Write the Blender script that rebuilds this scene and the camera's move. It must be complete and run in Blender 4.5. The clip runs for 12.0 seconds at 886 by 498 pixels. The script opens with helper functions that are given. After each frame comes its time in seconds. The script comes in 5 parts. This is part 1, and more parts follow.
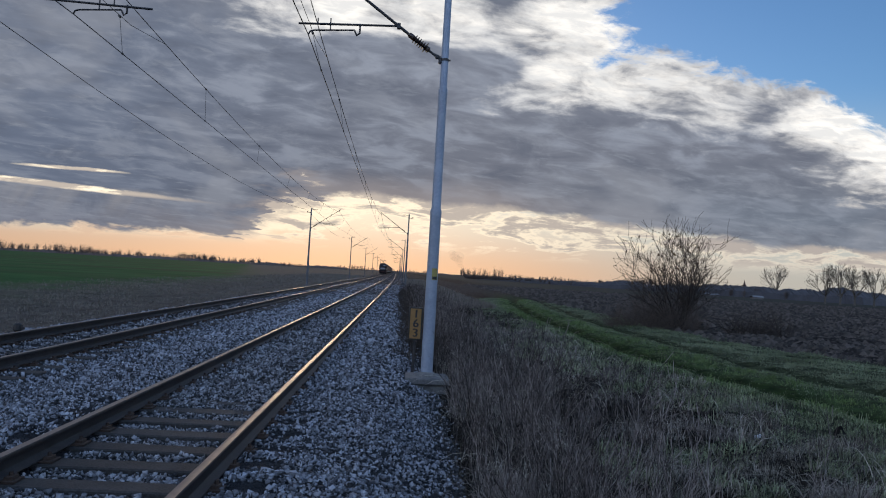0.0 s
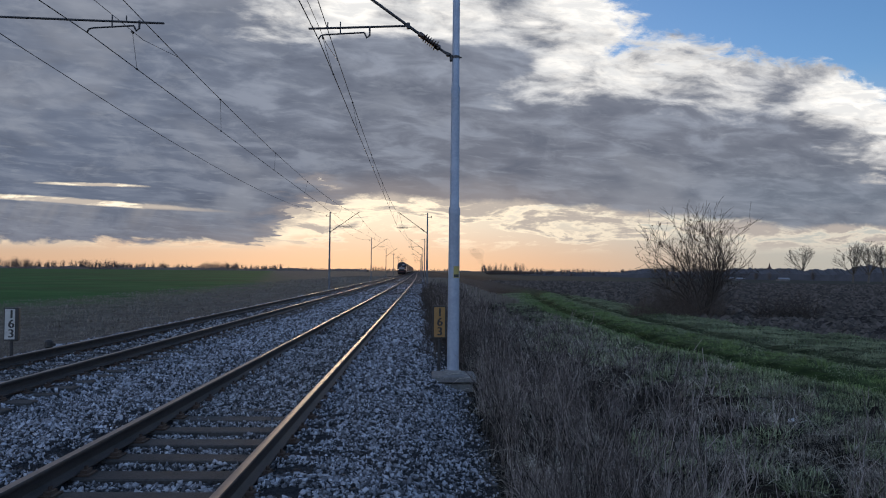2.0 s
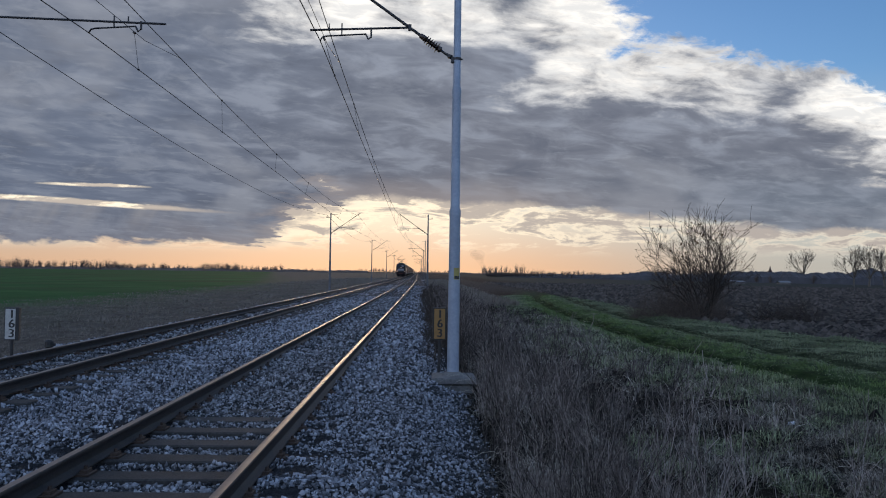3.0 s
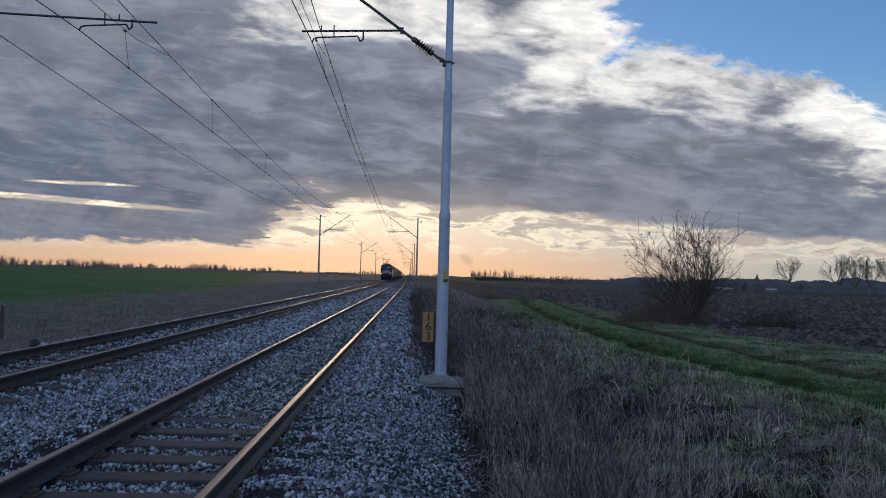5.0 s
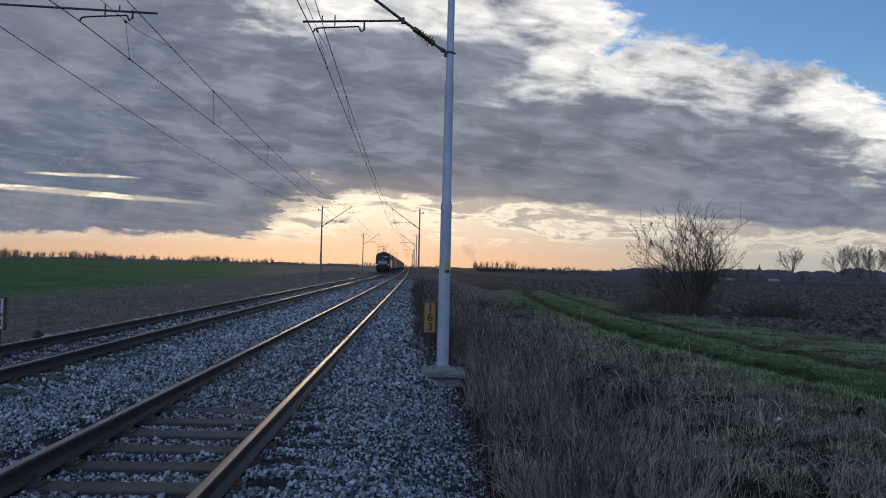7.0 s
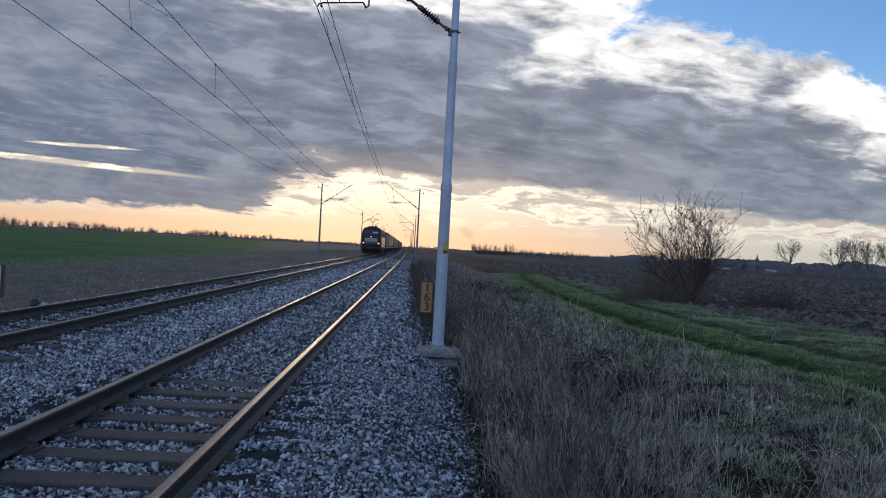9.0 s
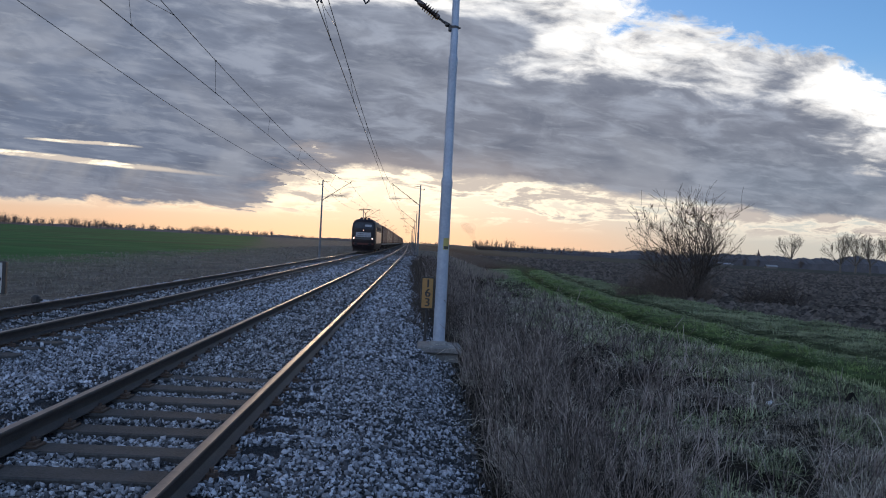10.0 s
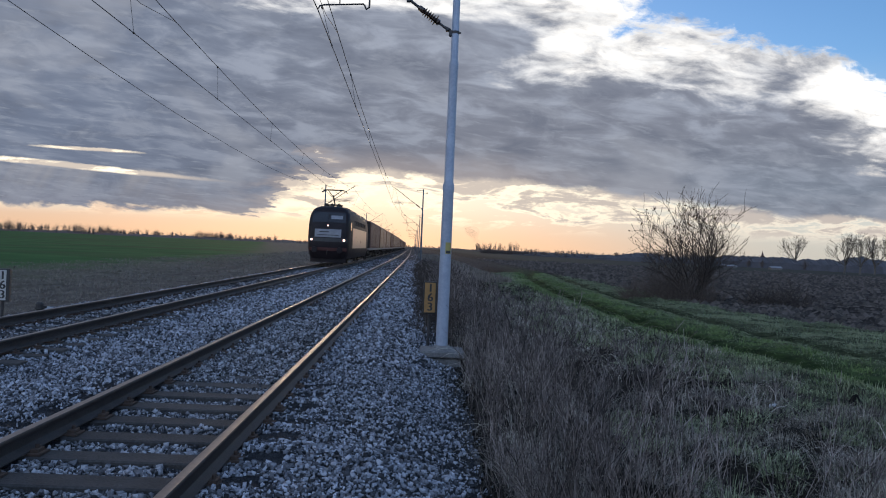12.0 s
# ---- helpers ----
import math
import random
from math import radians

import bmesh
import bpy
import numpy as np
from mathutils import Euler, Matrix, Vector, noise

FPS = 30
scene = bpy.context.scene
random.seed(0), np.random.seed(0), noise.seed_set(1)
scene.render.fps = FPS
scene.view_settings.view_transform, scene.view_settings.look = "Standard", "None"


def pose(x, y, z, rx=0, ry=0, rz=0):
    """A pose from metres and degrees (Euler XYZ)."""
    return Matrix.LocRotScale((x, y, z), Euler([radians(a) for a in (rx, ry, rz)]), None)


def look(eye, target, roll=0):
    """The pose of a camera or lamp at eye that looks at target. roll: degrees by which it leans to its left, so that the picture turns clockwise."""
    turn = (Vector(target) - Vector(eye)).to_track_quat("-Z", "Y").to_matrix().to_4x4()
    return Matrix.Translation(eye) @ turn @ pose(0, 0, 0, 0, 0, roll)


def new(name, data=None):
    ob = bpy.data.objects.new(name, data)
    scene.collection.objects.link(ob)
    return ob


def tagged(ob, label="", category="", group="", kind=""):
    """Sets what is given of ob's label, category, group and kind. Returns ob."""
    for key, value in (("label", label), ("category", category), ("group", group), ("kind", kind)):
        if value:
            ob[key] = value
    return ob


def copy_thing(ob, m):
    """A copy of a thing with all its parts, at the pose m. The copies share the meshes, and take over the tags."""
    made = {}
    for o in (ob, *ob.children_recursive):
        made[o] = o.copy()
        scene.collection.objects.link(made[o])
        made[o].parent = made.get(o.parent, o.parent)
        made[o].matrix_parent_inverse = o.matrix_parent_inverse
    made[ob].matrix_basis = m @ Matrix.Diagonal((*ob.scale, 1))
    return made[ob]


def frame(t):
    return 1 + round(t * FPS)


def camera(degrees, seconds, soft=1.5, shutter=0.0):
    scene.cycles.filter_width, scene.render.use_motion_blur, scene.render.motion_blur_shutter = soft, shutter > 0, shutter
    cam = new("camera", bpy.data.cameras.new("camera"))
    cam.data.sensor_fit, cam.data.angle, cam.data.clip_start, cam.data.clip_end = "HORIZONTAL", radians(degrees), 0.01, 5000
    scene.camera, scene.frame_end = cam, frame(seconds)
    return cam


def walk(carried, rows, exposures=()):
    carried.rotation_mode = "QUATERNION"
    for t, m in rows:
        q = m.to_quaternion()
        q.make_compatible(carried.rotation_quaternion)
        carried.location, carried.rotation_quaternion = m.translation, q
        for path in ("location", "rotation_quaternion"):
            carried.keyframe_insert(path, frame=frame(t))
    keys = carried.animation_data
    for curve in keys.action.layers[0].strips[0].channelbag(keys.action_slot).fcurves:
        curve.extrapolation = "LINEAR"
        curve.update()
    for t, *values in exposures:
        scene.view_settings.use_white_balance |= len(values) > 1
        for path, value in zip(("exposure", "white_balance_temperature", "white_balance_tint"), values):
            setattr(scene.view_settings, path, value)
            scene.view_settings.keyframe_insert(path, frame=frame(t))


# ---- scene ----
cam = camera(63.4, 12.0, soft=1.05)
walk(cam, [
    (0.0, pose(0.007, -0.004, 1.548, 91.970, -3.332, -3.014)),
    (0.5, pose(0.003, -0.006, 1.542, 91.728, -1.933, -2.814)),
    (1.0, pose(-0.001, -0.005, 1.553, 91.718, -0.803, -1.516)),
    (1.5, pose(-0.001, 0.000, 1.547, 91.712, -0.594, -1.377)),
    (2.0, pose(-0.002, 0.004, 1.552, 91.725, -0.566, -1.334)),
    (2.5, pose(-0.000, 0.000, 1.550, 91.800, -0.550, -1.308)),
    (3.0, pose(0.000, 0.001, 1.549, 91.867, -0.805, -1.293)),
    (5.0, pose(0.001, -0.007, 1.545, 92.152, -1.531, -2.174)),
    (5.5, pose(-0.002, -0.002, 1.544, 92.218, -1.752, -2.142)),
    (6.0, pose(0.006, -0.004, 1.545, 92.282, -1.702, -2.083)),
    (6.5, pose(0.006, -0.005, 1.531, 91.819, -1.447, -2.037)),
    (7.0, pose(0.009, -0.012, 1.537, 91.447, -1.418, -2.001)),
    (9.0, pose(0.012, -0.018, 1.520, 89.959, -3.092, -2.132)),
    (9.5, pose(0.019, -0.022, 1.518, 89.637, -2.999, -2.074)),
    (10.0, pose(0.019, -0.020, 1.517, 89.636, -2.951, -2.050)),
    (10.5, pose(0.026, -0.025, 1.521, 89.687, -2.909, -2.016)),
    (11.0, pose(0.028, -0.025, 1.520, 89.768, -2.853, -1.972)),
    (11.5, pose(0.036, -0.035, 1.514, 89.775, -2.818, -1.938)),
    (12.0, pose(0.040, -0.040, 1.531, 89.919, -2.536, -1.778)),
], exposures=[(0.0, 0.0), (7.0, 0.0), (9.0, 0.29), (12.0, 0.29)])

# ---- light: a low sun behind broken cloud ----
SUN_TURN, SUN_HIGH = -0.10, 0.075
sun = new("sun", bpy.data.lights.new("sun", "SUN"))
sun.data.energy, sun.data.angle, sun.data.color = 0.5, radians(10), (1.0, 0.72, 0.45)
sun.matrix_basis = look((0, 0, 30), (-math.sin(SUN_TURN) * 100, -math.cos(SUN_TURN) * 100, 30 - 100 * math.tan(SUN_HIGH)))


class Nodes:
    """Short ways to write a node tree."""

    def __init__(self, tree):
        self.tree = tree
        tree.nodes.clear()

    def add(self, kind, inputs=None):
        node = self.tree.nodes.new(kind)
        for key, value in (inputs or {}).items():
            self.put(node.inputs[key], value)
        return node

    def put(self, socket, value):
        if isinstance(value, bpy.types.NodeSocket):
            self.tree.links.new(value, socket)
        else:
            socket.default_value = value

    def math(self, op, a, b=0.0, c=0.0, clamp=False):
        node = self.add("ShaderNodeMath")
        node.operation, node.use_clamp = op, clamp
        for i, value in enumerate((a, b, c)):
            self.put(node.inputs[i], value)
        return node.outputs[0]

    def step(self, x, lo, hi, a=0.0, b=1.0):
        """Smooth step of x from lo to hi, giving a to b."""
        node = self.add("ShaderNodeMapRange", {"Value": x, "From Min": lo, "From Max": hi, "To Min": a, "To Max": b})
        node.interpolation_type = "SMOOTHSTEP"
        return node.outputs["Result"]

    def noise(self, vector, scale, detail=4.0, rough=0.55, warp=0.0):
        node = self.add("ShaderNodeTexNoise", {"Scale": scale, "Detail": detail, "Roughness": rough, "Distortion": warp})
        if vector is not None:
            self.put(node.inputs["Vector"], vector)
        return node.outputs["Fac"]

    def mix(self, fac, a, b, blend="MIX"):
        node = self.add("ShaderNodeMix")
        node.data_type, node.blend_type = "RGBA", blend
        self.put(node.inputs["Factor"], fac)
        for i, value in ((6, a), (7, b)):
            self.put(node.inputs[i], (*value, 1.0) if isinstance(value, tuple) and len(value) == 3 else value)
        return node.outputs[2]

    def join(self, x, y, z=0.0):
        return self.add("ShaderNodeCombineXYZ", {"X": x, "Y": y, "Z": z}).outputs[0]


def build_sky():
    world = bpy.data.worlds.new("evening_sky")
    scene.world = world
    world.use_nodes = True
    n = Nodes(world.node_tree)
    way = n.add("ShaderNodeTexCoord").outputs["Generated"]
    split = n.add("ShaderNodeSeparateXYZ", {"Vector": way})
    x, y, z = split.outputs
    sky = n.add("ShaderNodeTexSky")
    sky.sky_type, sky.sun_disc, sky.sun_elevation, sky.sun_rotation = "NISHITA", False, SUN_HIGH, SUN_TURN
    sky.altitude, sky.air_density, sky.dust_density, sky.ozone_density = 100.0, 1.0, 0.3, 3.0
    clear = n.mix(1.0, sky.outputs[0], (0.19, 0.20, 0.235), "MULTIPLY")
    up = n.math("MAXIMUM", z, 0.0)
    ahead = n.math("MAXIMUM", y, 0.15)
    az, el = n.math("DIVIDE", x, ahead), n.math("DIVIDE", up, ahead)
    # pale haze low over the land, warmest under the sun
    dx = n.math("SUBTRACT", az, SUN_TURN)
    near_sun = n.math("POWER", 2.718, n.math("MULTIPLY", n.math("MULTIPLY", dx, dx), -9.0))
    low = n.mix(near_sun, n.mix(n.step(az, 0.05, 0.5), (0.66, 0.43, 0.29), (0.49, 0.470, 0.425)), (0.95, 0.58, 0.36))
    mid_air = n.mix(near_sun, (0.55, 0.555, 0.525), (0.94, 0.76, 0.59))
    haze = n.mix(n.step(up, 0.0, 0.075), low, mid_air)
    hazy = n.step(up, 0.03, 0.26, 0.97, 0.0)
    clear = n.mix(hazy, clear, haze)
    # the sheet of cloud: rolls that lie flatter towards the horizon and fall a little to the side
    slant = n.math("ADD", el, n.math("MULTIPLY", az, 0.07))
    lie = n.math("LOGARITHM", n.math("ADD", n.math("MAXIMUM", slant, 0.0), 0.10), 2.718)
    stretch = n.math("DIVIDE", az, n.math("ADD", n.math("MULTIPLY", n.math("MINIMUM", el, 1.0), 0.9), 0.75))
    big = n.noise(n.join(stretch, n.math("MULTIPLY", lie, 0.50), 1.0), 4.2, 4.0, 0.55, 0.3)
    roll = n.noise(n.join(stretch, n.math("MULTIPLY", lie, 1.10), 3.0), 11.5, 7.0, 0.54, 0.4)
    streak = n.noise(n.join(stretch, n.math("MULTIPLY", lie, 1.5), 7.0), 22.0, 7.0, 0.58, 0.4)
    fray = n.math("SUBTRACT", n.noise(n.join(az, n.math("MULTIPLY", slant, 2.3), 2.0), 9.0, 8.0, 0.66, 0.4), 0.5)
    # its edge towards the open sky
    brow = n.math("SUBTRACT", 0.334, n.math("MULTIPLY", n.math("MAXIMUM", n.math("SUBTRACT", az, 0.30), 0.0), 0.09))
    brow = n.math("SUBTRACT", brow, n.math("MULTIPLY", n.math("MAXIMUM", n.math("SUBTRACT", az, 0.55), 0.0), 0.38))
    flank = n.math("SUBTRACT", n.math("SUBTRACT", 0.30, az), n.math("MULTIPLY", n.math("MAXIMUM", n.math("SUBTRACT", el, 0.42), 0.0), 2.2))
    inside = n.math("MAXIMUM", n.math("SUBTRACT", brow, el), n.math("MULTIPLY", flank, 0.62))
    torn = n.math("ADD", inside, n.math("MULTIPLY", fray, 0.15))
    # thinner places within it
    body = n.math("ADD", inside, n.math("MULTIPLY", n.math("SUBTRACT", roll, 0.5), 0.32))
    body = n.math("ADD", body, n.math("MULTIPLY", n.math("SUBTRACT", streak, 0.5), 0.16))
    for a0, e0, wide, tall, much in ((0.64, 0.20, 0.13, 0.085, 0.12), (0.45, 0.190, 0.08, 0.020, 0.07), (0.27, 0.285, 0.14, 0.035, 0.05), (-0.22, 0.36, 0.14, 0.07, 0.27), (-0.02, 0.375, 0.12, 0.06, 0.19), (0.10, 0.29, 0.05, 0.02, -0.10), (0.20, 0.355, 0.12, 0.045, 0.10)):
        ta, te = n.math("DIVIDE", n.math("SUBTRACT", az, a0), wide), n.math("DIVIDE", n.math("SUBTRACT", el, e0), tall)
        body = n.math("SUBTRACT", body, n.step(n.math("ADD", n.math("MULTIPLY", ta, ta), n.math("MULTIPLY", te, te)), 0.0, 1.6, much, 0.0))
    body = n.math("ADD", body, n.step(el, 0.195, 0.25, 0.07, 0.0))
    body = n.math("ADD", body, n.math("MULTIPLY", fray, 0.22))
    # its far rim over the bright gap
    wisp = n.noise(n.join(az, n.math("MULTIPLY", el, 4.6), 5.0), 10.0, 8.0, 0.64, 0.4)
    rim = n.step(az, -0.25, -0.14, 0.038, 0.099)
    rim = n.math("ADD", rim, n.math("MULTIPLY", n.math("SUBTRACT", wisp, 0.5), n.math("MULTIPLY", n.step(az, -0.27, -0.20), n.step(az, -0.16, -0.09, 0.22, 0.0))))
    rim = n.math("SUBTRACT", rim, n.step(az, 0.03, 0.56, 0.0, 0.030))
    rim = n.math("ADD", rim, n.math("MULTIPLY", fray, n.step(az, -0.25, -0.15, 0.075, 0.036)))
    far_edge = n.step(n.math("SUBTRACT", el, rim), -0.005, 0.006)
    alpha = n.math("MULTIPLY", n.step(torn, -0.004, 0.022), far_edge)
    # long slits low in the sheet
    for a0, e0, wide, thin, tilt in ((-0.475, 0.090, 0.175, 0.0040, -0.055), (-0.463, 0.1148, 0.075, 0.0024, -0.02)):
        da = n.math("SUBTRACT", az, a0)
        de = n.math("SUBTRACT", n.math("SUBTRACT", el, e0), n.math("MULTIPLY", da, tilt))
        de = n.math("ADD", de, n.math("MULTIPLY", fray, 0.009))
        r = n.math("ADD", n.math("POWER", n.math("DIVIDE", da, wide), 2.0), n.math("POWER", n.math("DIVIDE", de, thin), 2.0))
        slit = n.step(n.math("ADD", r, n.math("MULTIPLY", fray, 2.2)), 0.2, 1.7, 1.0, 0.0)
        alpha = n.math("SUBTRACT", alpha, slit, 0.0, True)
        clear = n.mix(slit, clear, (1.20, 1.08, 0.90))
    thick = n.step(body, -0.045, 0.115)
    lit = n.mix(n.step(el, 0.03, 0.2), (1.08, 0.86, 0.58), (1.12, 1.08, 1.02))
    lit = n.mix(n.math("MULTIPLY", n.step(streak, 0.40, 0.62, 0.55, 0.0), n.step(el, 0.10, 0.18)), lit, (0.64, 0.66, 0.69))
    dull = n.mix(n.step(el, 0.05, 0.32), (0.160, 0.170, 0.210), (0.205, 0.226, 0.282))
    dull = n.mix(n.step(az, -0.55, 0.12, 0.80, 0.0), dull, (0.130, 0.163, 0.238))
    dull = n.mix(n.math("MULTIPLY", n.step(el, 0.05, 0.22, 0.85, 0.0), n.step(az, 0.1, 0.5)), dull, (0.183, 0.222, 0.282))
    dull = n.mix(n.step(roll, 0.48, 0.72, 0.0, 0.55), dull, (0.105, 0.122, 0.168))
    dull = n.mix(n.math("MULTIPLY", n.step(roll, 0.32, 0.53, 0.75, 0.0), n.math("MULTIPLY", n.step(el, 0.08, 0.30, 0.5, 1.0), n.step(az, -0.5, -0.1, 0.6, 1.0))), dull, (0.34, 0.375, 0.455))
    dull = n.mix(n.step(streak, 0.52, 0.72, 0.0, 0.34), dull, (0.33, 0.36, 0.42))
    dull = n.mix(n.step(big, 0.32, 0.50, 0.45, 0.0), dull, (0.34, 0.355, 0.40))
    dull = n.mix(n.step(fray, -0.16, 0.0, 0.38, 0.0), dull, (0.30, 0.325, 0.385))
    # light fallen through the long slit
    ray = n.noise(n.join(n.math("SUBTRACT", az, n.math("MULTIPLY", el, 0.55)), 0.0, 9.0), 20.0, 3.0, 0.5)
    fall = n.math("MULTIPLY", n.step(el, 0.035, 0.088), n.step(el, 0.086, 0.094, 1.0, 0.0))
    fall = n.math("MULTIPLY", fall, n.math("MULTIPLY", n.step(az, -0.40, -0.27, 1.0, 0.0), n.step(ray, 0.36, 0.66, 0.08, 0.5)))
    dull = n.mix(fall, dull, (0.37, 0.35, 0.345))
    # warmed from below near the rim
    low_warm = n.math("MULTIPLY", n.step(n.math("SUBTRACT", el, rim), 0.0, 0.045, 0.65, 0.0), n.math("MULTIPLY", n.step(az, -0.42, -0.18, 0.3, 1.0), n.step(az, 0.05, 0.30, 1.0, 0.15)))
    dull = n.mix(low_warm, dull, (0.34, 0.30, 0.295))
    cloud = n.mix(thick, lit, dull)
    # turned from the sun one sees the clouds' lit faces
    behind = n.step(y, -0.35, 0.25, 1.0, 0.0)
    cloud = n.mix(behind, cloud, (1.02, 1.12, 1.40))
    clear = n.mix(n.math("MULTIPLY", behind, 0.6), clear, (0.62, 0.85, 1.30))
    # small clouds and wisps in the bright gap under the rim
    held = n.math("ADD", wisp, n.step(n.math("SUBTRACT", rim, el), 0.0, 0.055, 0.13, 0.0))
    belt = n.math("MULTIPLY", n.step(el, 0.022, 0.05), n.step(el, 0.11, 0.14, 1.0, 0.0))
    shine = n.math("MULTIPLY", n.step(held, 0.50, 0.59), belt)
    core = n.math("MULTIPLY", n.step(held, 0.56, 0.66), belt)
    clear = n.mix(n.math("MULTIPLY", shine, 0.75), clear, n.mix(n.step(az, 0.0, 0.5), (1.25, 1.06, 0.78), (0.86, 0.76, 0.62)))
    clear = n.mix(n.math("MULTIPLY", core, 0.80), clear, (0.40, 0.35, 0.335))
    both = n.mix(alpha, clear, cloud)
    out = n.add("ShaderNodeBackground", {"Color": both, "Strength": 1.0})
    n.add("ShaderNodeOutputWorld", {"Surface": out.outputs[0]})


build_sky()

# ---- materials ----


def surface(name, dark, light, scale=8.0, rough=0.8, metal=0.0, bump=0.3, size=0.02, speck=0.4, island=0.0, single=0.0, coat=0.0, spec=0.5, power=1.0):
    """A worn surface: two colours mixed by coarse and fine noise, with relief. island, single: how far pieces differ."""
    m = bpy.data.materials.new(name)
    m.use_nodes = True
    n = Nodes(m.node_tree)
    place = n.add("ShaderNodeTexCoord").outputs["Object"]
    wide, fine = n.noise(place, scale, 4.0, 0.6), n.noise(place, scale * 9.0, 3.0, 0.6)
    fac = n.math("ADD", n.math("MULTIPLY", wide, 1.0 - speck), n.math("MULTIPLY", fine, speck))
    fac = n.step(fac, 0.3, 0.7)
    if island:
        r = n.add("ShaderNodeNewGeometry").outputs["Random Per Island"]
        fac = n.math("ADD", n.math("MULTIPLY", fac, 1.0 - island), n.math("MULTIPLY", r, island))
    if single:
        r = n.add("ShaderNodeObjectInfo").outputs["Random"]
        fac = n.math("ADD", n.math("MULTIPLY", fac, 1.0 - single), n.math("MULTIPLY", r, single))
    if power != 1.0:
        fac = n.math("POWER", n.math("MAXIMUM", fac, 0.0), power)
    colour = n.mix(fac, dark, light)
    b = n.add("ShaderNodeBump", {"Strength": bump, "Distance": size, "Height": fine})
    shader = n.add("ShaderNodeBsdfPrincipled", {"Base Color": colour, "Metallic": metal, "Normal": b.outputs[0], "Coat Weight": coat, "Specular IOR Level": spec,
                                                "Roughness": n.math("ADD", rough - 0.08, n.math("MULTIPLY", wide, 0.16))})
    n.add("ShaderNodeOutputMaterial", {"Surface": shader.outputs[0]})
    return m


def glow(name, colour, strength):
    m = bpy.data.materials.new(name)
    m.use_nodes = True
    n = Nodes(m.node_tree)
    e = n.add("ShaderNodeEmission", {"Color": (*colour, 1.0), "Strength": strength})
    n.add("ShaderNodeOutputMaterial", {"Surface": e.outputs[0]})
    return m


def ground_material():
    """Soil, dry grass, green crop and ploughed earth, laid out across the line of the railway."""
    m = bpy.data.materials.new("ground")
    m.use_nodes = True
    n = Nodes(m.node_tree)
    place = n.add("ShaderNodeTexCoord").outputs["Object"]
    across = n.add("ShaderNodeAttribute")
    across.attribute_name = "across"
    s = across.outputs["Fac"]
    split = n.add("ShaderNodeSeparateXYZ", {"Vector": place})
    wobble = n.noise(place, 0.35, 4.0, 0.6)
    broad, fine, tiny = n.noise(place, 0.08, 3.0), n.noise(place, 2.2, 5.0, 0.65), n.noise(place, 14.0, 4.0, 0.7)
    s = n.math("ADD", s, n.math("MULTIPLY", n.math("SUBTRACT", wobble, 0.5), 1.4))
    # dark verge soil, blackened further for the shade between the stalks
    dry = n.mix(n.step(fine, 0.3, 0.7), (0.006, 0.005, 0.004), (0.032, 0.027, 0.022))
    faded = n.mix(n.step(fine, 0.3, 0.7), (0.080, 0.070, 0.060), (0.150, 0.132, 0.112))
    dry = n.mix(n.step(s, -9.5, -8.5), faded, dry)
    grass = n.mix(n.step(fine, 0.3, 0.7), (0.030, 0.036, 0.020), (0.10, 0.112, 0.070))
    rut = n.mix(n.step(fine, 0.3, 0.7), (0.026, 0.048, 0.015), (0.070, 0.112, 0.038))
    # worn rut floors, coloured darker for the shade down inside them
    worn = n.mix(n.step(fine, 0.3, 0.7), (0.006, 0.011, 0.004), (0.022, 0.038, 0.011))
    earth = n.mix(n.step(fine, 0.3, 0.72), (0.020, 0.017, 0.015), (0.062, 0.053, 0.047))
    crop = n.mix(n.step(broad, 0.3, 0.7), (0.034, 0.090, 0.032), (0.056, 0.130, 0.048))
    crop = n.mix(n.step(n.noise(n.join(n.math("MULTIPLY", split.outputs[0], 0.25), split.outputs[1]), 0.05, 4.0), 0.45, 0.65), crop, (0.050, 0.080, 0.036))
    beyond = n.math("MULTIPLY", n.math("MAXIMUM", n.math("SUBTRACT", split.outputs[1], 100.0), 0.0), 0.2)
    ragged = n.math("ADD", n.math("ADD", s, beyond), n.math("MULTIPLY", n.math("SUBTRACT", n.noise(place, 0.22, 5.0, 0.65), 0.5), 16.0))
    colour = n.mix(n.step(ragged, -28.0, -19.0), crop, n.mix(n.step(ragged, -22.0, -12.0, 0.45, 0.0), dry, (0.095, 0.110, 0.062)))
    trail = n.add("ShaderNodeAttribute")
    trail.attribute_name = "trail"
    path_s = n.math("ADD", trail.outputs["Fac"], n.math("MULTIPLY", n.math("SUBTRACT", wobble, 0.5), 0.7))
    colour = n.mix(n.math("MULTIPLY", n.step(path_s, -3.1, -1.7), n.step(split.outputs[1], 40.0, 95.0, 1.0, 0.15)), colour, grass)
    green = n.math("MULTIPLY", n.step(path_s, -1.8, -0.7), n.step(path_s, 0.7, 2.2, 1.0, 0.0))
    green = n.math("MULTIPLY", green, n.step(fine, 0.3, 0.65, 0.25, 0.9))
    colour = n.mix(n.math("MULTIPLY", green, n.step(split.outputs[1], 60.0, 110.0, 1.0, 0.2)), colour, rut)
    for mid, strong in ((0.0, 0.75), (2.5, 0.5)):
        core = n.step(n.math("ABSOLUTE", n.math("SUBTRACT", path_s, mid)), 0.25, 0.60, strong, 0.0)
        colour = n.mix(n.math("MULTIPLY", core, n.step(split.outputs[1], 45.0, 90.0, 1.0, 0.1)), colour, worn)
    bare = n.math("MULTIPLY", n.step(split.outputs[1], 55.0, 100.0, 0.0, 0.75), n.step(s, 0.5, 2.0))
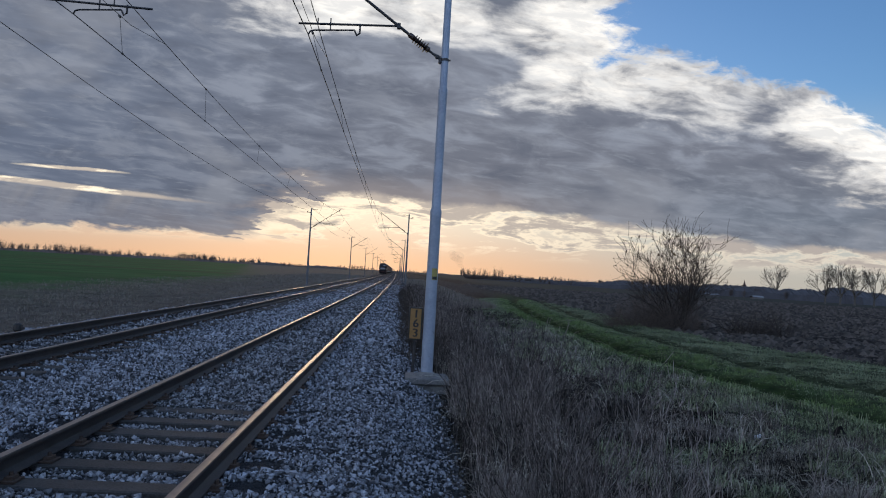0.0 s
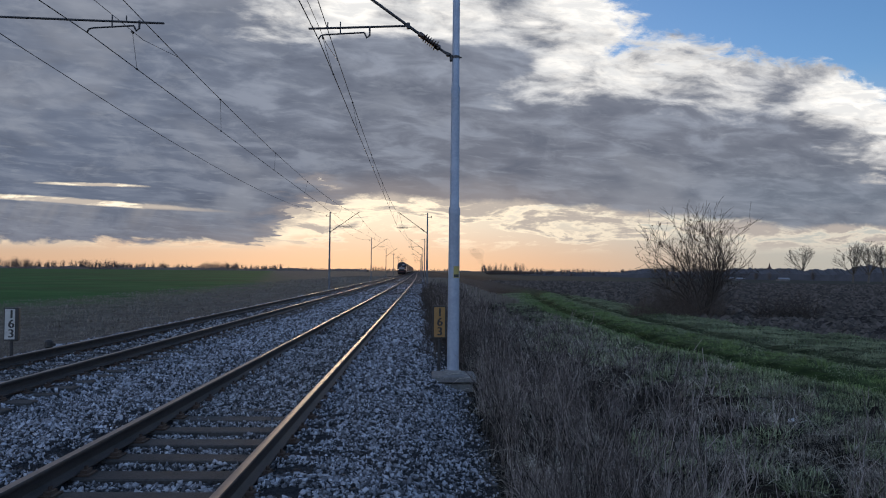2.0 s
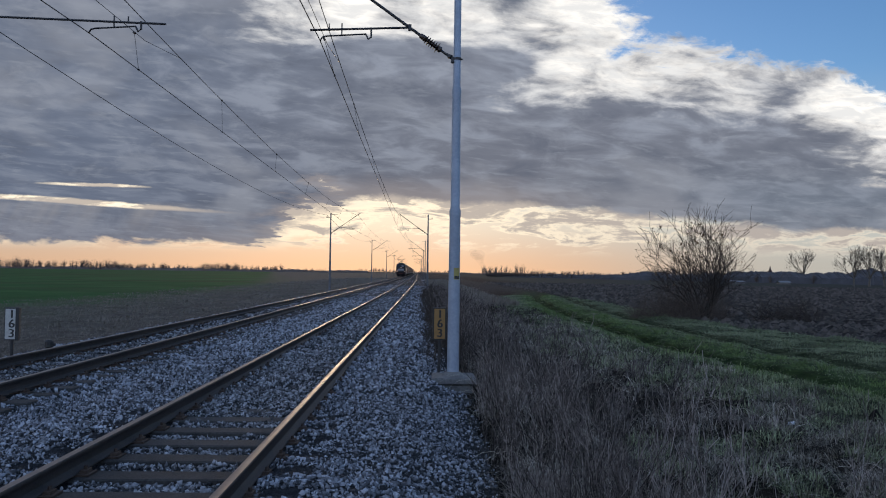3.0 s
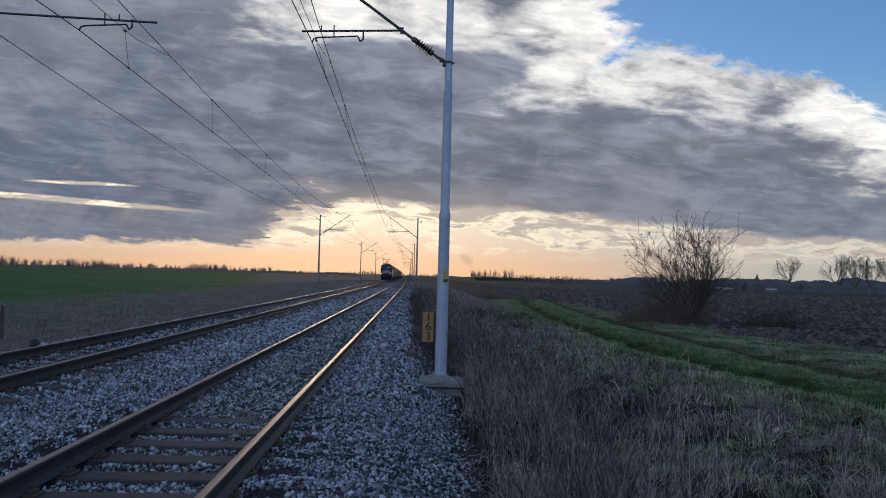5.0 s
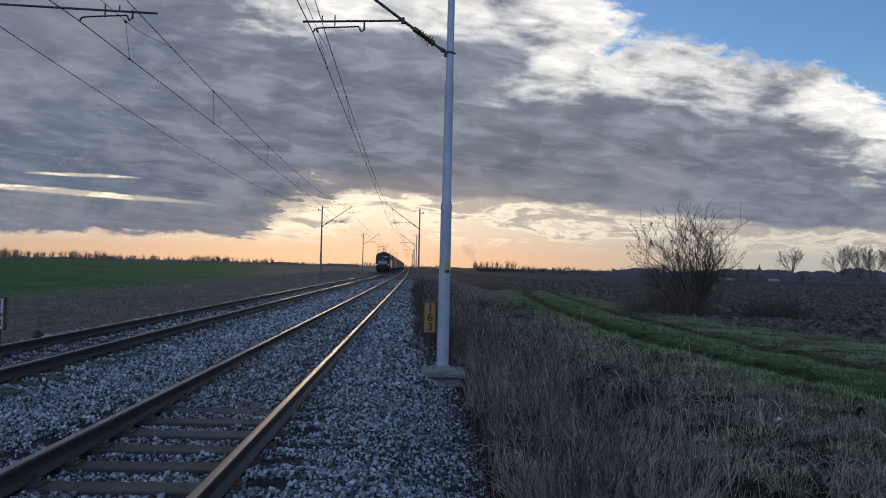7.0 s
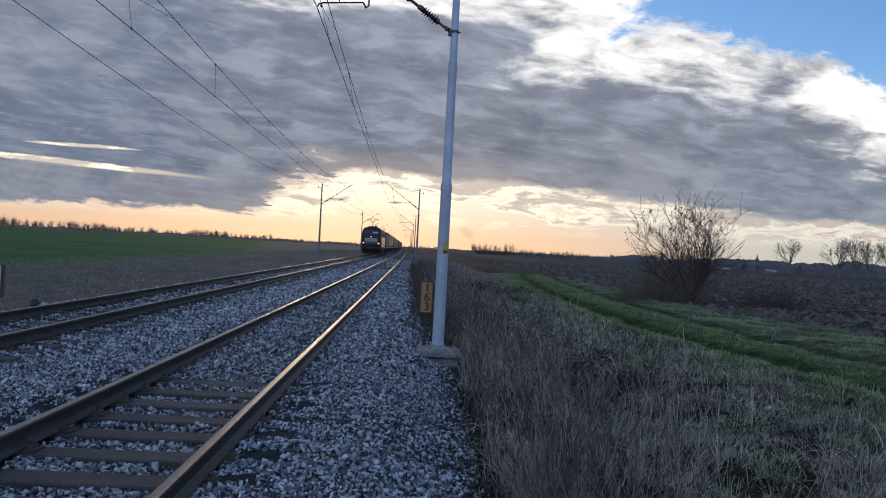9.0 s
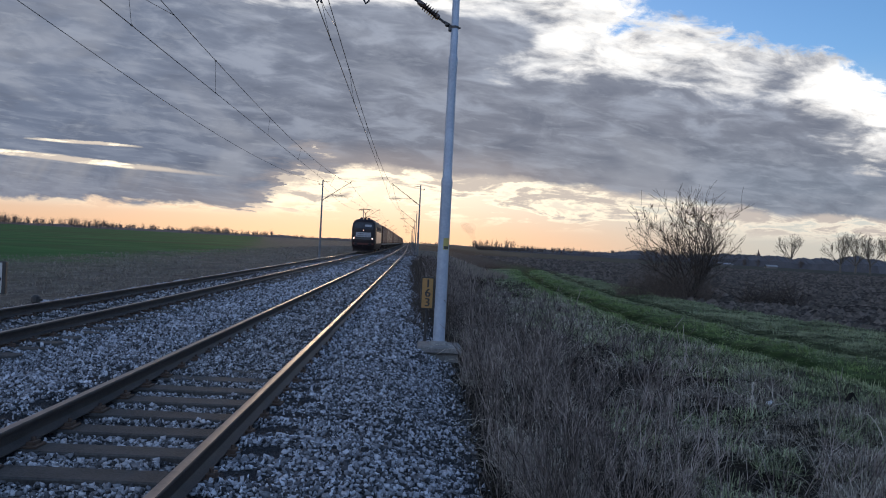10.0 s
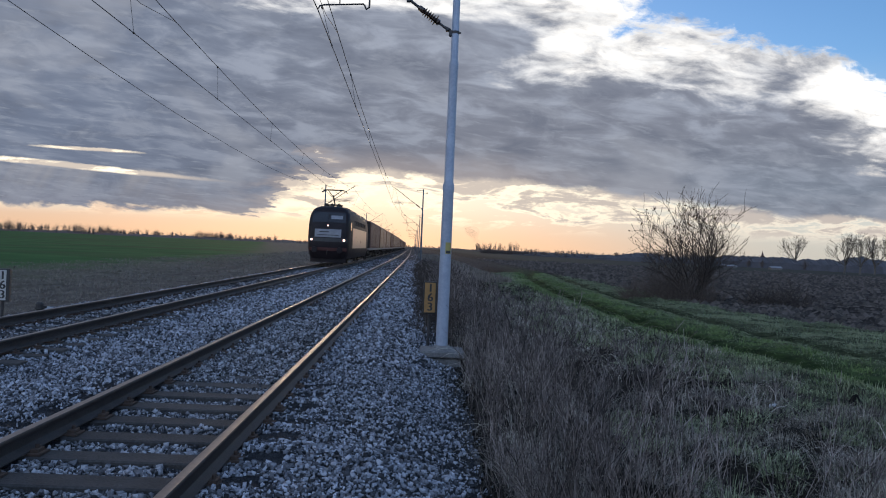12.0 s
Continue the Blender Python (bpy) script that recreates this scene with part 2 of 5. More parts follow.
    colour = n.mix(bare, colour, n.mix(n.step(fine, 0.3, 0.7), (0.036, 0.034, 0.036), (0.075, 0.071, 0.073)))
    plough_s = n.math("SUBTRACT", s, n.step(split.outputs[1], 19.0, 27.0, 2.4, 0.0))
    colour = n.mix(n.step(plough_s, 11.8, 13.2), colour, earth)
    far_row = n.step(split.outputs[1], 150.0, 156.0)
    colour = n.mix(n.math("MULTIPLY", far_row, n.step(s, 16.0, 30.0)), colour, (0.06, 0.06, 0.05))
    relief = n.math("ADD", n.math("MULTIPLY", fine, 0.7), n.math("MULTIPLY", tiny, 0.3))
    b = n.add("ShaderNodeBump", {"Strength": n.step(split.outputs[1], 30.0, 90.0, 0.9, 0.12), "Distance": 0.12, "Height": relief})
    shader = n.add("ShaderNodeBsdfPrincipled", {"Base Color": colour, "Roughness": 1.0, "Normal": b.outputs[0], "Specular IOR Level": 0.02})
    n.add("ShaderNodeOutputMaterial", {"Surface": shader.outputs[0]})
    return m


GROUND = ground_material()
# bed coloured near black as the shade in gaps between stones
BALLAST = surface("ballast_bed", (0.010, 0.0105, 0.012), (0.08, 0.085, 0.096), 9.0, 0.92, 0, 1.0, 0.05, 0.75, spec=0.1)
STONE = surface("ballast_stone", (0.016, 0.017, 0.019), (0.60, 0.638, 0.722), 6.0, 0.85, 0, 0.5, 0.01, 0.4, island=0.75, spec=0.2, power=1.7)
STONE_TRACK = surface("stained_stone", (0.016, 0.016, 0.017), (0.55, 0.570, 0.622), 6.0, 0.85, 0, 0.5, 0.01, 0.4, island=0.75, spec=0.2, power=1.7)
RAIL_TOP = surface("polished_rail", (0.23, 0.185, 0.158), (0.36, 0.288, 0.245), 3.0, 0.44, 0.9, 0.05, 0.002)
RAIL_RUST = surface("rusty_rail", (0.018, 0.0165, 0.0165), (0.055, 0.048, 0.046), 6.0, 0.55, 0.1, 0.4, 0.004, spec=0.5)
SLEEPER = surface("weathered_oak", (0.016, 0.0158, 0.016), (0.072, 0.069, 0.067), 5.0, 0.85, 0, 0.8, 0.01, 0.5, single=0.3)
PLATE = surface("fastening_iron", (0.04, 0.026, 0.02), (0.09, 0.06, 0.045), 12.0, 0.8, 0.2)
MAST = surface("mast_paint", (0.23, 0.275, 0.345), (0.33, 0.38, 0.46), 2.5, 0.5, 0.1, 0.12, 0.003)
# the same blue-grey paint, darkened as masts look against bright sky
MAST_BACKLIT = surface("backlit_mast_paint", (0.085, 0.090, 0.100), (0.17, 0.18, 0.20), 2.0, 0.6, 0.3, 0.1, 0.003)
CONCRETE = surface("concrete", (0.085, 0.086, 0.088), (0.22, 0.22, 0.215), 4.0, 0.9, 0, 0.5, 0.01)
TUBE = surface("galvanised_tube", (0.032, 0.031, 0.033), (0.075, 0.073, 0.075), 6.0, 0.5, 0.6, 0.1, 0.002)
PORCELAIN = surface("brown_porcelain", (0.03, 0.018, 0.014), (0.06, 0.034, 0.025), 8.0, 0.25, 0, 0.05, 0.002)
WIRE = surface("wire", (0.04, 0.038, 0.036), (0.08, 0.072, 0.066), 2.0, 0.5, 0.5, 0.0)
SIGN_WHITE = surface("sign_white", (0.33, 0.33, 0.32), (0.50, 0.50, 0.48), 6.0, 0.5, 0, 0.1, 0.002)
PLASTIC = surface("white_plastic", (0.62, 0.64, 0.68), (0.80, 0.82, 0.86), 6.0, 0.35, 0, 0.05, 0.002)
SIGN_YELLOW = surface("sign_ochre", (0.21, 0.12, 0.035), (0.30, 0.17, 0.055), 6.0, 0.5, 0, 0.1, 0.002)
BLACK = surface("black_paint", (0.012, 0.012, 0.013), (0.03, 0.03, 0.03), 6.0, 0.5, 0, 0.05, 0.002)
STICKER = surface("yellow_sticker", (0.30, 0.25, 0.07), (0.38, 0.32, 0.10), 9.0, 0.5)
BARK = surface("bark", (0.026, 0.02, 0.016), (0.065, 0.05, 0.04), 6.0, 0.9, 0, 0.5, 0.01, island=0.4)
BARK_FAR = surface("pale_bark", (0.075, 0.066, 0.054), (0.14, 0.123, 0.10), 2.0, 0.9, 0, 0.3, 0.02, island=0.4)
LEAF = surface("withered_leaf", (0.05, 0.032, 0.018), (0.12, 0.075, 0.035), 6.0, 0.8, island=0.7)
# decayed litter, darkened further for the shade under taller straw
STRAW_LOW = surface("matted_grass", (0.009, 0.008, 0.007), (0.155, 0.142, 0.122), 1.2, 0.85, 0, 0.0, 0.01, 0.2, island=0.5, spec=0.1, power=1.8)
STRAW = surface("dry_straw", (0.020, 0.018, 0.015), (0.74, 0.68, 0.58), 1.2, 0.8, 0, 0.0, 0.01, 0.2, island=0.5, spec=0.15, power=1.6)
VERGE = surface("faded_verge", (0.13, 0.115, 0.098), (0.25, 0.222, 0.19), 0.5, 0.85, 0, 0.0, 0.01, 0.2, island=0.35, spec=0.1, power=1.0)
CLOD = surface("ploughed_clod", (0.016, 0.013, 0.010), (0.15, 0.122, 0.10), 3.0, 0.95, 0, 0.4, 0.02, 0.4, island=0.65, power=1.4)
BLACK_EARTH = surface("dark_loose_earth", (0.006, 0.006, 0.006), (0.030, 0.026, 0.023), 12.0, 0.95, 0, 0.8, 0.02, 0.5, spec=0.1)
STRAW_DARK = surface("dead_weeds", (0.012, 0.010, 0.010), (0.47, 0.410, 0.378), 0.8, 0.85, 0, 0.0, 0.01, 0.2, island=0.5, spec=0.1, power=2.2)
GREEN = surface("green_blades", (0.036, 0.068, 0.022), (0.235, 0.325, 0.125), 0.7, 0.7, 0, 0.0, 0.01, 0.2, island=0.6, spec=0.2, power=1.2)
SAGE = surface("mixed_blades", (0.036, 0.046, 0.022), (0.55, 0.62, 0.38), 0.8, 0.8, 0, 0.0, 0.01, 0.2, island=0.6, spec=0.15, power=1.3)
MEADOW = surface("meadow_blades", (0.065, 0.080, 0.045), (0.31, 0.355, 0.225), 0.5, 0.8, 0, 0.0, 0.01, 0.2, island=0.35, spec=0.15)
# haze of distance is mixed into the far twig and scrub colours
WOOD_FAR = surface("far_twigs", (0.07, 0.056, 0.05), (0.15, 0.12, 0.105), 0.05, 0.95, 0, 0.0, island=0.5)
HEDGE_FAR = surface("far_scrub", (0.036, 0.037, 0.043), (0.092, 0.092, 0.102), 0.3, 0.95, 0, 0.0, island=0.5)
BRAMBLE = surface("bramble_stems", (0.042, 0.033, 0.028), (0.16, 0.122, 0.096), 4.0, 0.9, 0, 0.0, island=0.6)
LOCO = surface("black_lacquer", (0.011, 0.008, 0.009), (0.019, 0.014, 0.016), 1.5, 0.48, 0, 0.02, 0.002, spec=0.20)
LOCO_BAND = surface("silver_band", (0.16, 0.165, 0.18), (0.23, 0.235, 0.26), 4.0, 0.45, 0.1, 0.02, 0.002, spec=0.3)
LOCO_RED = surface("dull_red_beam", (0.05, 0.014, 0.012), (0.08, 0.022, 0.018), 3.0, 0.5)
# side panel coloured beige for the warm sky mirrored along it
LOCO_SIDE = surface("sky_tinted_side", (0.46, 0.39, 0.31), (0.60, 0.51, 0.41), 1.5, 0.3, 0.5, 0.02, 0.002)
PALE_ROOF = surface("pale_sheet_roof", (0.16, 0.17, 0.19), (0.26, 0.27, 0.29), 0.5, 0.7)
UNDER = surface("dirty_running_gear", (0.018, 0.014, 0.012), (0.055, 0.044, 0.037), 3.0, 0.75, 0.1, 0.3, 0.005, spec=0.3)
SCREEN = surface("dark_glass", (0.012, 0.014, 0.019), (0.02, 0.023, 0.03), 1.0, 0.12, 0, 0.0, spec=0.35)
# brown pushed towards orange for the sunset glow along the walls
WAGON_A = surface("grey_brown_wagon", (0.19, 0.115, 0.078), (0.31, 0.19, 0.130), 0.8, 0.38, 0.2, 0.1, 0.005, single=0.4)
WAGON_B = surface("brown_red_wagon", (0.11, 0.055, 0.04), (0.17, 0.085, 0.06), 0.8, 0.5, 0.1, 0.1, 0.005, single=0.3)
GALV = surface("wagon_frame", (0.20, 0.19, 0.18), (0.32, 0.31, 0.29), 1.5, 0.6, 0.3)


def veil(name, colour):
    """Thin smoke: takes a little of the light that passes."""
    m = bpy.data.materials.new(name)
    m.use_nodes = True
    n = Nodes(m.node_tree)
    clear = n.add("ShaderNodeBsdfTransparent", {"Color": (*colour, 1.0)})
    n.add("ShaderNodeOutputMaterial", {"Surface": clear.outputs[0]})
    return m


SMOKE = veil("smoke", (0.972, 0.972, 0.975))
LAMP = glow("headlamp", (1.0, 0.60, 0.50), 2.6)
WALL_FAR = surface("far_plaster", (0.12, 0.115, 0.11), (0.2, 0.19, 0.18), 0.3, 0.9)
ROOF_FAR = surface("far_roof", (0.07, 0.045, 0.038), (0.12, 0.075, 0.06), 0.3, 0.9)

# ---- building helpers ----
BEND = 3.4e-5           # the line bears gently away
TRACK_B, TRACK_A = -2.18, -6.40
GAUGE = 0.7535


def bow(y):
    """How far the line has borne away at y metres along it."""
    return -BEND * y * y if abs(y) < 180 else -BEND * 180 * (2 * abs(y) - 180)


def heading(y):
    return math.degrees(math.atan(2 * BEND * max(min(y, 180), -180)))


def bows(y):
    y = np.abs(y)
    return np.where(y < 180, -BEND * y * y, -BEND * 180 * (2 * y - 180))


class Geo:
    """Collects the faces of one mesh."""

    def __init__(self):
        self.v, self.f, self.m = [], [], []

    def face(self, ids, mat=0):
        self.f.append(ids)
        self.m.append(mat)

    def grid(self, rows, mat=0, closed=False):
        """Quads between rows of points, all of one length."""
        base, n = len(self.v), len(rows[0])
        for row in rows:
            self.v.extend(tuple(p) for p in row)
        for i in range(len(rows) - 1):
            for j in range(n if closed else n - 1):
                a, b = base + i * n + j, base + i * n + (j + 1) % n
                self.face((a, b, b + n, a + n), mat)
        return base

    def box(self, x0, y0, z0, x1, y1, z1, mat=0, bevel=0.0):
        """A box with its upright and lying edges broken."""
        b = bevel or min(x1 - x0, y1 - y0, z1 - z0) * 0.06

        def ring(inset, z):
            i, c = inset, b
            return [(x0 + i + c, y0 + i, z), (x1 - i - c, y0 + i, z), (x1 - i, y0 + i + c, z), (x1 - i, y1 - i - c, z),
                    (x1 - i - c, y1 - i, z), (x0 + i + c, y1 - i, z), (x0 + i, y1 - i - c, z), (x0 + i, y0 + i + c, z)]
        rows = [ring(b, z0), ring(0, z0 + b), ring(0, z1 - b), ring(b, z1)]
        base = self.grid(rows, mat, True)
        self.face(tuple(base + 7 - i for i in range(8)), mat)
        self.face(tuple(base + 24 + i for i in range(8)), mat)

    def tube(self, points, radii, sides=8, mat=0, caps=True):
        """A round bar through points; radii one or a list."""
        pts = [Vector(p) for p in points]
        radii = [radii] * len(pts) if isinstance(radii, (int, float)) else radii
        rows = []
        for i, p in enumerate(pts):
            d = (pts[min(i + 1, len(pts) - 1)] - pts[max(i - 1, 0)]).normalized()
            side = d.cross(Vector((0, 0, 1)) if abs(d.z) < 0.9 else Vector((1, 0, 0))).normalized()
            up = side.cross(d)
            rows.append([p + (side * math.cos(a) + up * math.sin(a)) * radii[i] for a in (2 * math.pi * k / sides for k in range(sides))])
        base = self.grid(rows, mat, True)
        if caps:
            self.face(tuple(base + i for i in range(sides))[::-1], mat)
            self.face(tuple(base + (len(rows) - 1) * sides + i for i in range(sides)), mat)

    def mesh(self, name, materials, smooth=35):
        me = bpy.data.meshes.new(name)
        me.from_pydata(self.v, [], self.f)
        for m in materials if isinstance(materials, (list, tuple)) else [materials]:
            me.materials.append(m)
        me.polygons.foreach_set("material_index", self.m)
        bm = bmesh.new()
        bm.from_mesh(me)
        bmesh.ops.recalc_face_normals(bm, faces=bm.faces)
        bm.to_mesh(me)
        bm.free()
        if smooth:
            me.polygons.foreach_set("use_smooth", [True] * len(me.polygons))
            me.set_sharp_from_angle(angle=radians(smooth))
        return me


def part(name, geo, material, parent, label="", smooth=35):
    me = geo.mesh(name, material, smooth) if isinstance(geo, Geo) else geo
    ob = new(name, me)
    ob.parent = parent
    return tagged(ob, label) if label else ob


def thing(name, label, category, group="", kind="", at=None):
    ob = new(name)
    ob.empty_display_size = 0.3
    if at is not None:
        ob.matrix_basis = at
    return tagged(ob, label, category, group, kind)


def raw_mesh(name, verts, corners, counts, material):
    """A mesh straight from arrays: points, corner indices, and corners per face."""
    me = bpy.data.meshes.new(name)
    counts, corners = np.asarray(counts, np.int32), np.asarray(corners, np.int32)
    me.vertices.add(len(verts))
    me.vertices.foreach_set("co", np.asarray(verts, np.float32).ravel())
    me.loops.add(len(corners))
    me.loops.foreach_set("vertex_index", corners)
    me.polygons.add(len(counts))
    me.polygons.foreach_set("loop_start", np.concatenate(([0], np.cumsum(counts)[:-1])).astype(np.int32))
    me.polygons.foreach_set("loop_total", counts)
    me.materials.append(material)
    me.update(calc_edges=True)
    return me


def smoothstep(x, a, b):
    t = np.clip((x - a) / (b - a), 0, 1)
    return t * t * (3 - 2 * t)


# ---- ground ----
PROFILE = [(-4200, -1.2), (-1500, -1.1), (-500, -1.0), (-200, -0.95), (-90, -0.85), (-50, -0.8), (-35, -0.75), (-27, -0.72), (-22, -0.68), (-17, -0.64), (-13.5, -0.6), (-11, -0.55),
           (-9.6, -0.5), (-8.6, -0.5), (-4.3, -0.5), (0.0, -0.5), (0.5, -0.46), (1.2, -0.5), (2.0, -0.62), (3.0, -0.66), (4.0, -0.58), (5.0, -0.50), (6.4, -0.45), (7.1, -0.50), (7.35, -0.59), (7.6, -0.62), (7.85, -0.59),
           (8.1, -0.49), (8.8, -0.43), (9.6, -0.48), (10.1, -0.57), (10.6, -0.47), (11.2, -0.43), (13.0, -0.44), (15.0, -0.45), (18, -0.5), (24, -0.48), (35, -0.5), (60, -0.55), (110, -0.6), (200, -0.7), (500, -0.8), (1500, -0.9), (4200, -1.0)]
PS, PZ = np.array([p[0] for p in PROFILE]), np.array([p[1] for p in PROFILE])


def path_line(y):
    """Distance from the railway of the field path's nearer rut."""
    y = np.clip(y, 9.0, 75.0)
    return 7.05 + np.where(y > 24, 0.0018, 0.0092) * (y - 24) ** 2


def path_shift(y):
    """How far the field path has come nearer to the line at y."""
    return 7.6 - path_line(y)


def plough_edge(y):
    return 12.4 + 2.4 * (1 - smoothstep(y, 19.0, 27.0))


def ground_z(x, y):
    """The ground's height at points of the plan."""
    x, y = np.asarray(x, float), np.asarray(y, float)
    s = x - bows(y)
    z = np.interp(s + path_shift(y) * smoothstep(s, 4.0, 6.0) * (1 - smoothstep(s, 11.5, 14.0)), PS, PZ)
    hummock = np.sin(x * 2.9 + 1.7 * np.sin(y * 1.1)) * np.sin(y * 2.3 + 1.5 * np.sin(x * 1.3 + 0.6)) + 0.5 * np.sin(x * 6.1 - y * 2.7) * np.sin(y * 5.3 + x * 1.9)
    z = z + 0.075 * hummock * smoothstep(s, 1.0, 2.2) * (1 - smoothstep(s, 5.0, 6.2)) * (np.abs(y) < 60)
    lumps = 0.05 * np.sin(x * 1.7 + 1.3 * np.sin(y * 0.9)) * np.sin(y * 1.3 + 0.7 * np.sin(x * 1.1)) + 0.03 * np.sin(x * 4.1 + y * 1.9) * np.sin(y * 3.7 - x * 1.3)
    return z + lumps * smoothstep(s, 0.6, 2.0) * (np.abs(y) < 130) + lumps * smoothstep(-s, 9.5, 11.0) * (np.abs(y) < 130)


def build_ground():
    s = np.unique(np.concatenate([PS, np.arange(0.5, 20, 0.35), np.arange(20, 60, 1.5), np.arange(-60, -9, 1.2)]))
    y = np.unique(np.concatenate([np.arange(-6, 45, 0.4), np.arange(45, 130, 2.0), np.arange(130, 420, 12.0), np.geomspace(420, 4300, 24), -np.geomspace(6, 4300, 22)]))
    sg, yg = np.meshgrid(s, y)
    xg = sg + bows(yg)
    zg = ground_z(xg, yg)
    # ploughed clods
    rng = np.random.default_rng(4)
    field = (sg > 15) & (sg < 60) & (np.abs(yg) < 130)
    zg = zg + field * rng.normal(0, 0.05, sg.shape)
    a = (np.arange(len(y) - 1)[:, None] * len(s) + np.arange(len(s) - 1)[None, :]).ravel()
    quads = np.stack([a, a + 1, a + 1 + len(s), a + len(s)], 1)
    me = raw_mesh("ground", np.stack([xg, yg, zg], -1).reshape(-1, 3), quads.ravel(), np.full(len(a), 4), GROUND)
    at = me.attributes.new("across", "FLOAT", "POINT")
    at.data.foreach_set("value", sg.ravel().astype(np.float32))
    at = me.attributes.new("trail", "FLOAT", "POINT")
    at.data.foreach_set("value", (sg - path_line(yg)).ravel().astype(np.float32))
    me.polygons.foreach_set("use_smooth", [True] * len(me.polygons))
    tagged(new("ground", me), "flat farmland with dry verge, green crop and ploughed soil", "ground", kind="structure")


build_ground()

# ballast: cross section of the bed under both tracks
BED = [(-9.3, -0.62), (-8.7, -0.42), (-8.2, -0.24), (-7.6, -0.21), (-5.6, -0.22), (-5.05, -0.26), (-4.6, -0.25), (-4.1, -0.16), (-3.55, -0.12), (-3.1, -0.15), (-2.9, -0.17), (-1.45, -0.17), (-1.2, -0.16),
       (-0.7, -0.14), (-0.25, -0.18), (0.1, -0.28), (0.45, -0.42), (0.8, -0.50), (1.0, -0.7)]
BS, BZ = np.array([p[0] for p in BED]), np.array([p[1] for p in BED])


def ballast_z(s, y):
    z = np.interp(s, BS, BZ)
    hollow = smoothstep(np.abs(s - TRACK_B), 0.95, 0.6) * (1 - smoothstep(y, 7.6, 9.6)) * 0.055
    return z - hollow + 0.018 * np.sin(s * 5.1 + y * 1.7) * np.sin(y * 2.3 - s * 2.9)


def build_ballast():
    s = np.unique(np.concatenate([BS, np.arange(-9.2, 0.8, 0.16)]))
    y = np.unique(np.concatenate([np.arange(-8, 40, 0.3), np.arange(40, 120, 2.0), np.arange(120, 920, 10.0)]))
    sg, yg = np.meshgrid(s, y)
    a = (np.arange(len(y) - 1)[:, None] * len(s) + np.arange(len(s) - 1)[None, :]).ravel()
    quads = np.stack([a, a + 1, a + 1 + len(s), a + len(s)], 1)
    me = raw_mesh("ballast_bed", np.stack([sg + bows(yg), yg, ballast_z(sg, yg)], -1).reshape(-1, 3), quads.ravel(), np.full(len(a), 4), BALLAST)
    me.polygons.foreach_set("use_smooth", [True] * len(me.polygons))
    return tagged(new("ballast_bed", me), "grey crushed-stone ballast bed under both tracks", "ballast", kind="structure")


build_ballast()
SLEEPER_STEP, SLEEPER_START = 0.575, 0.37


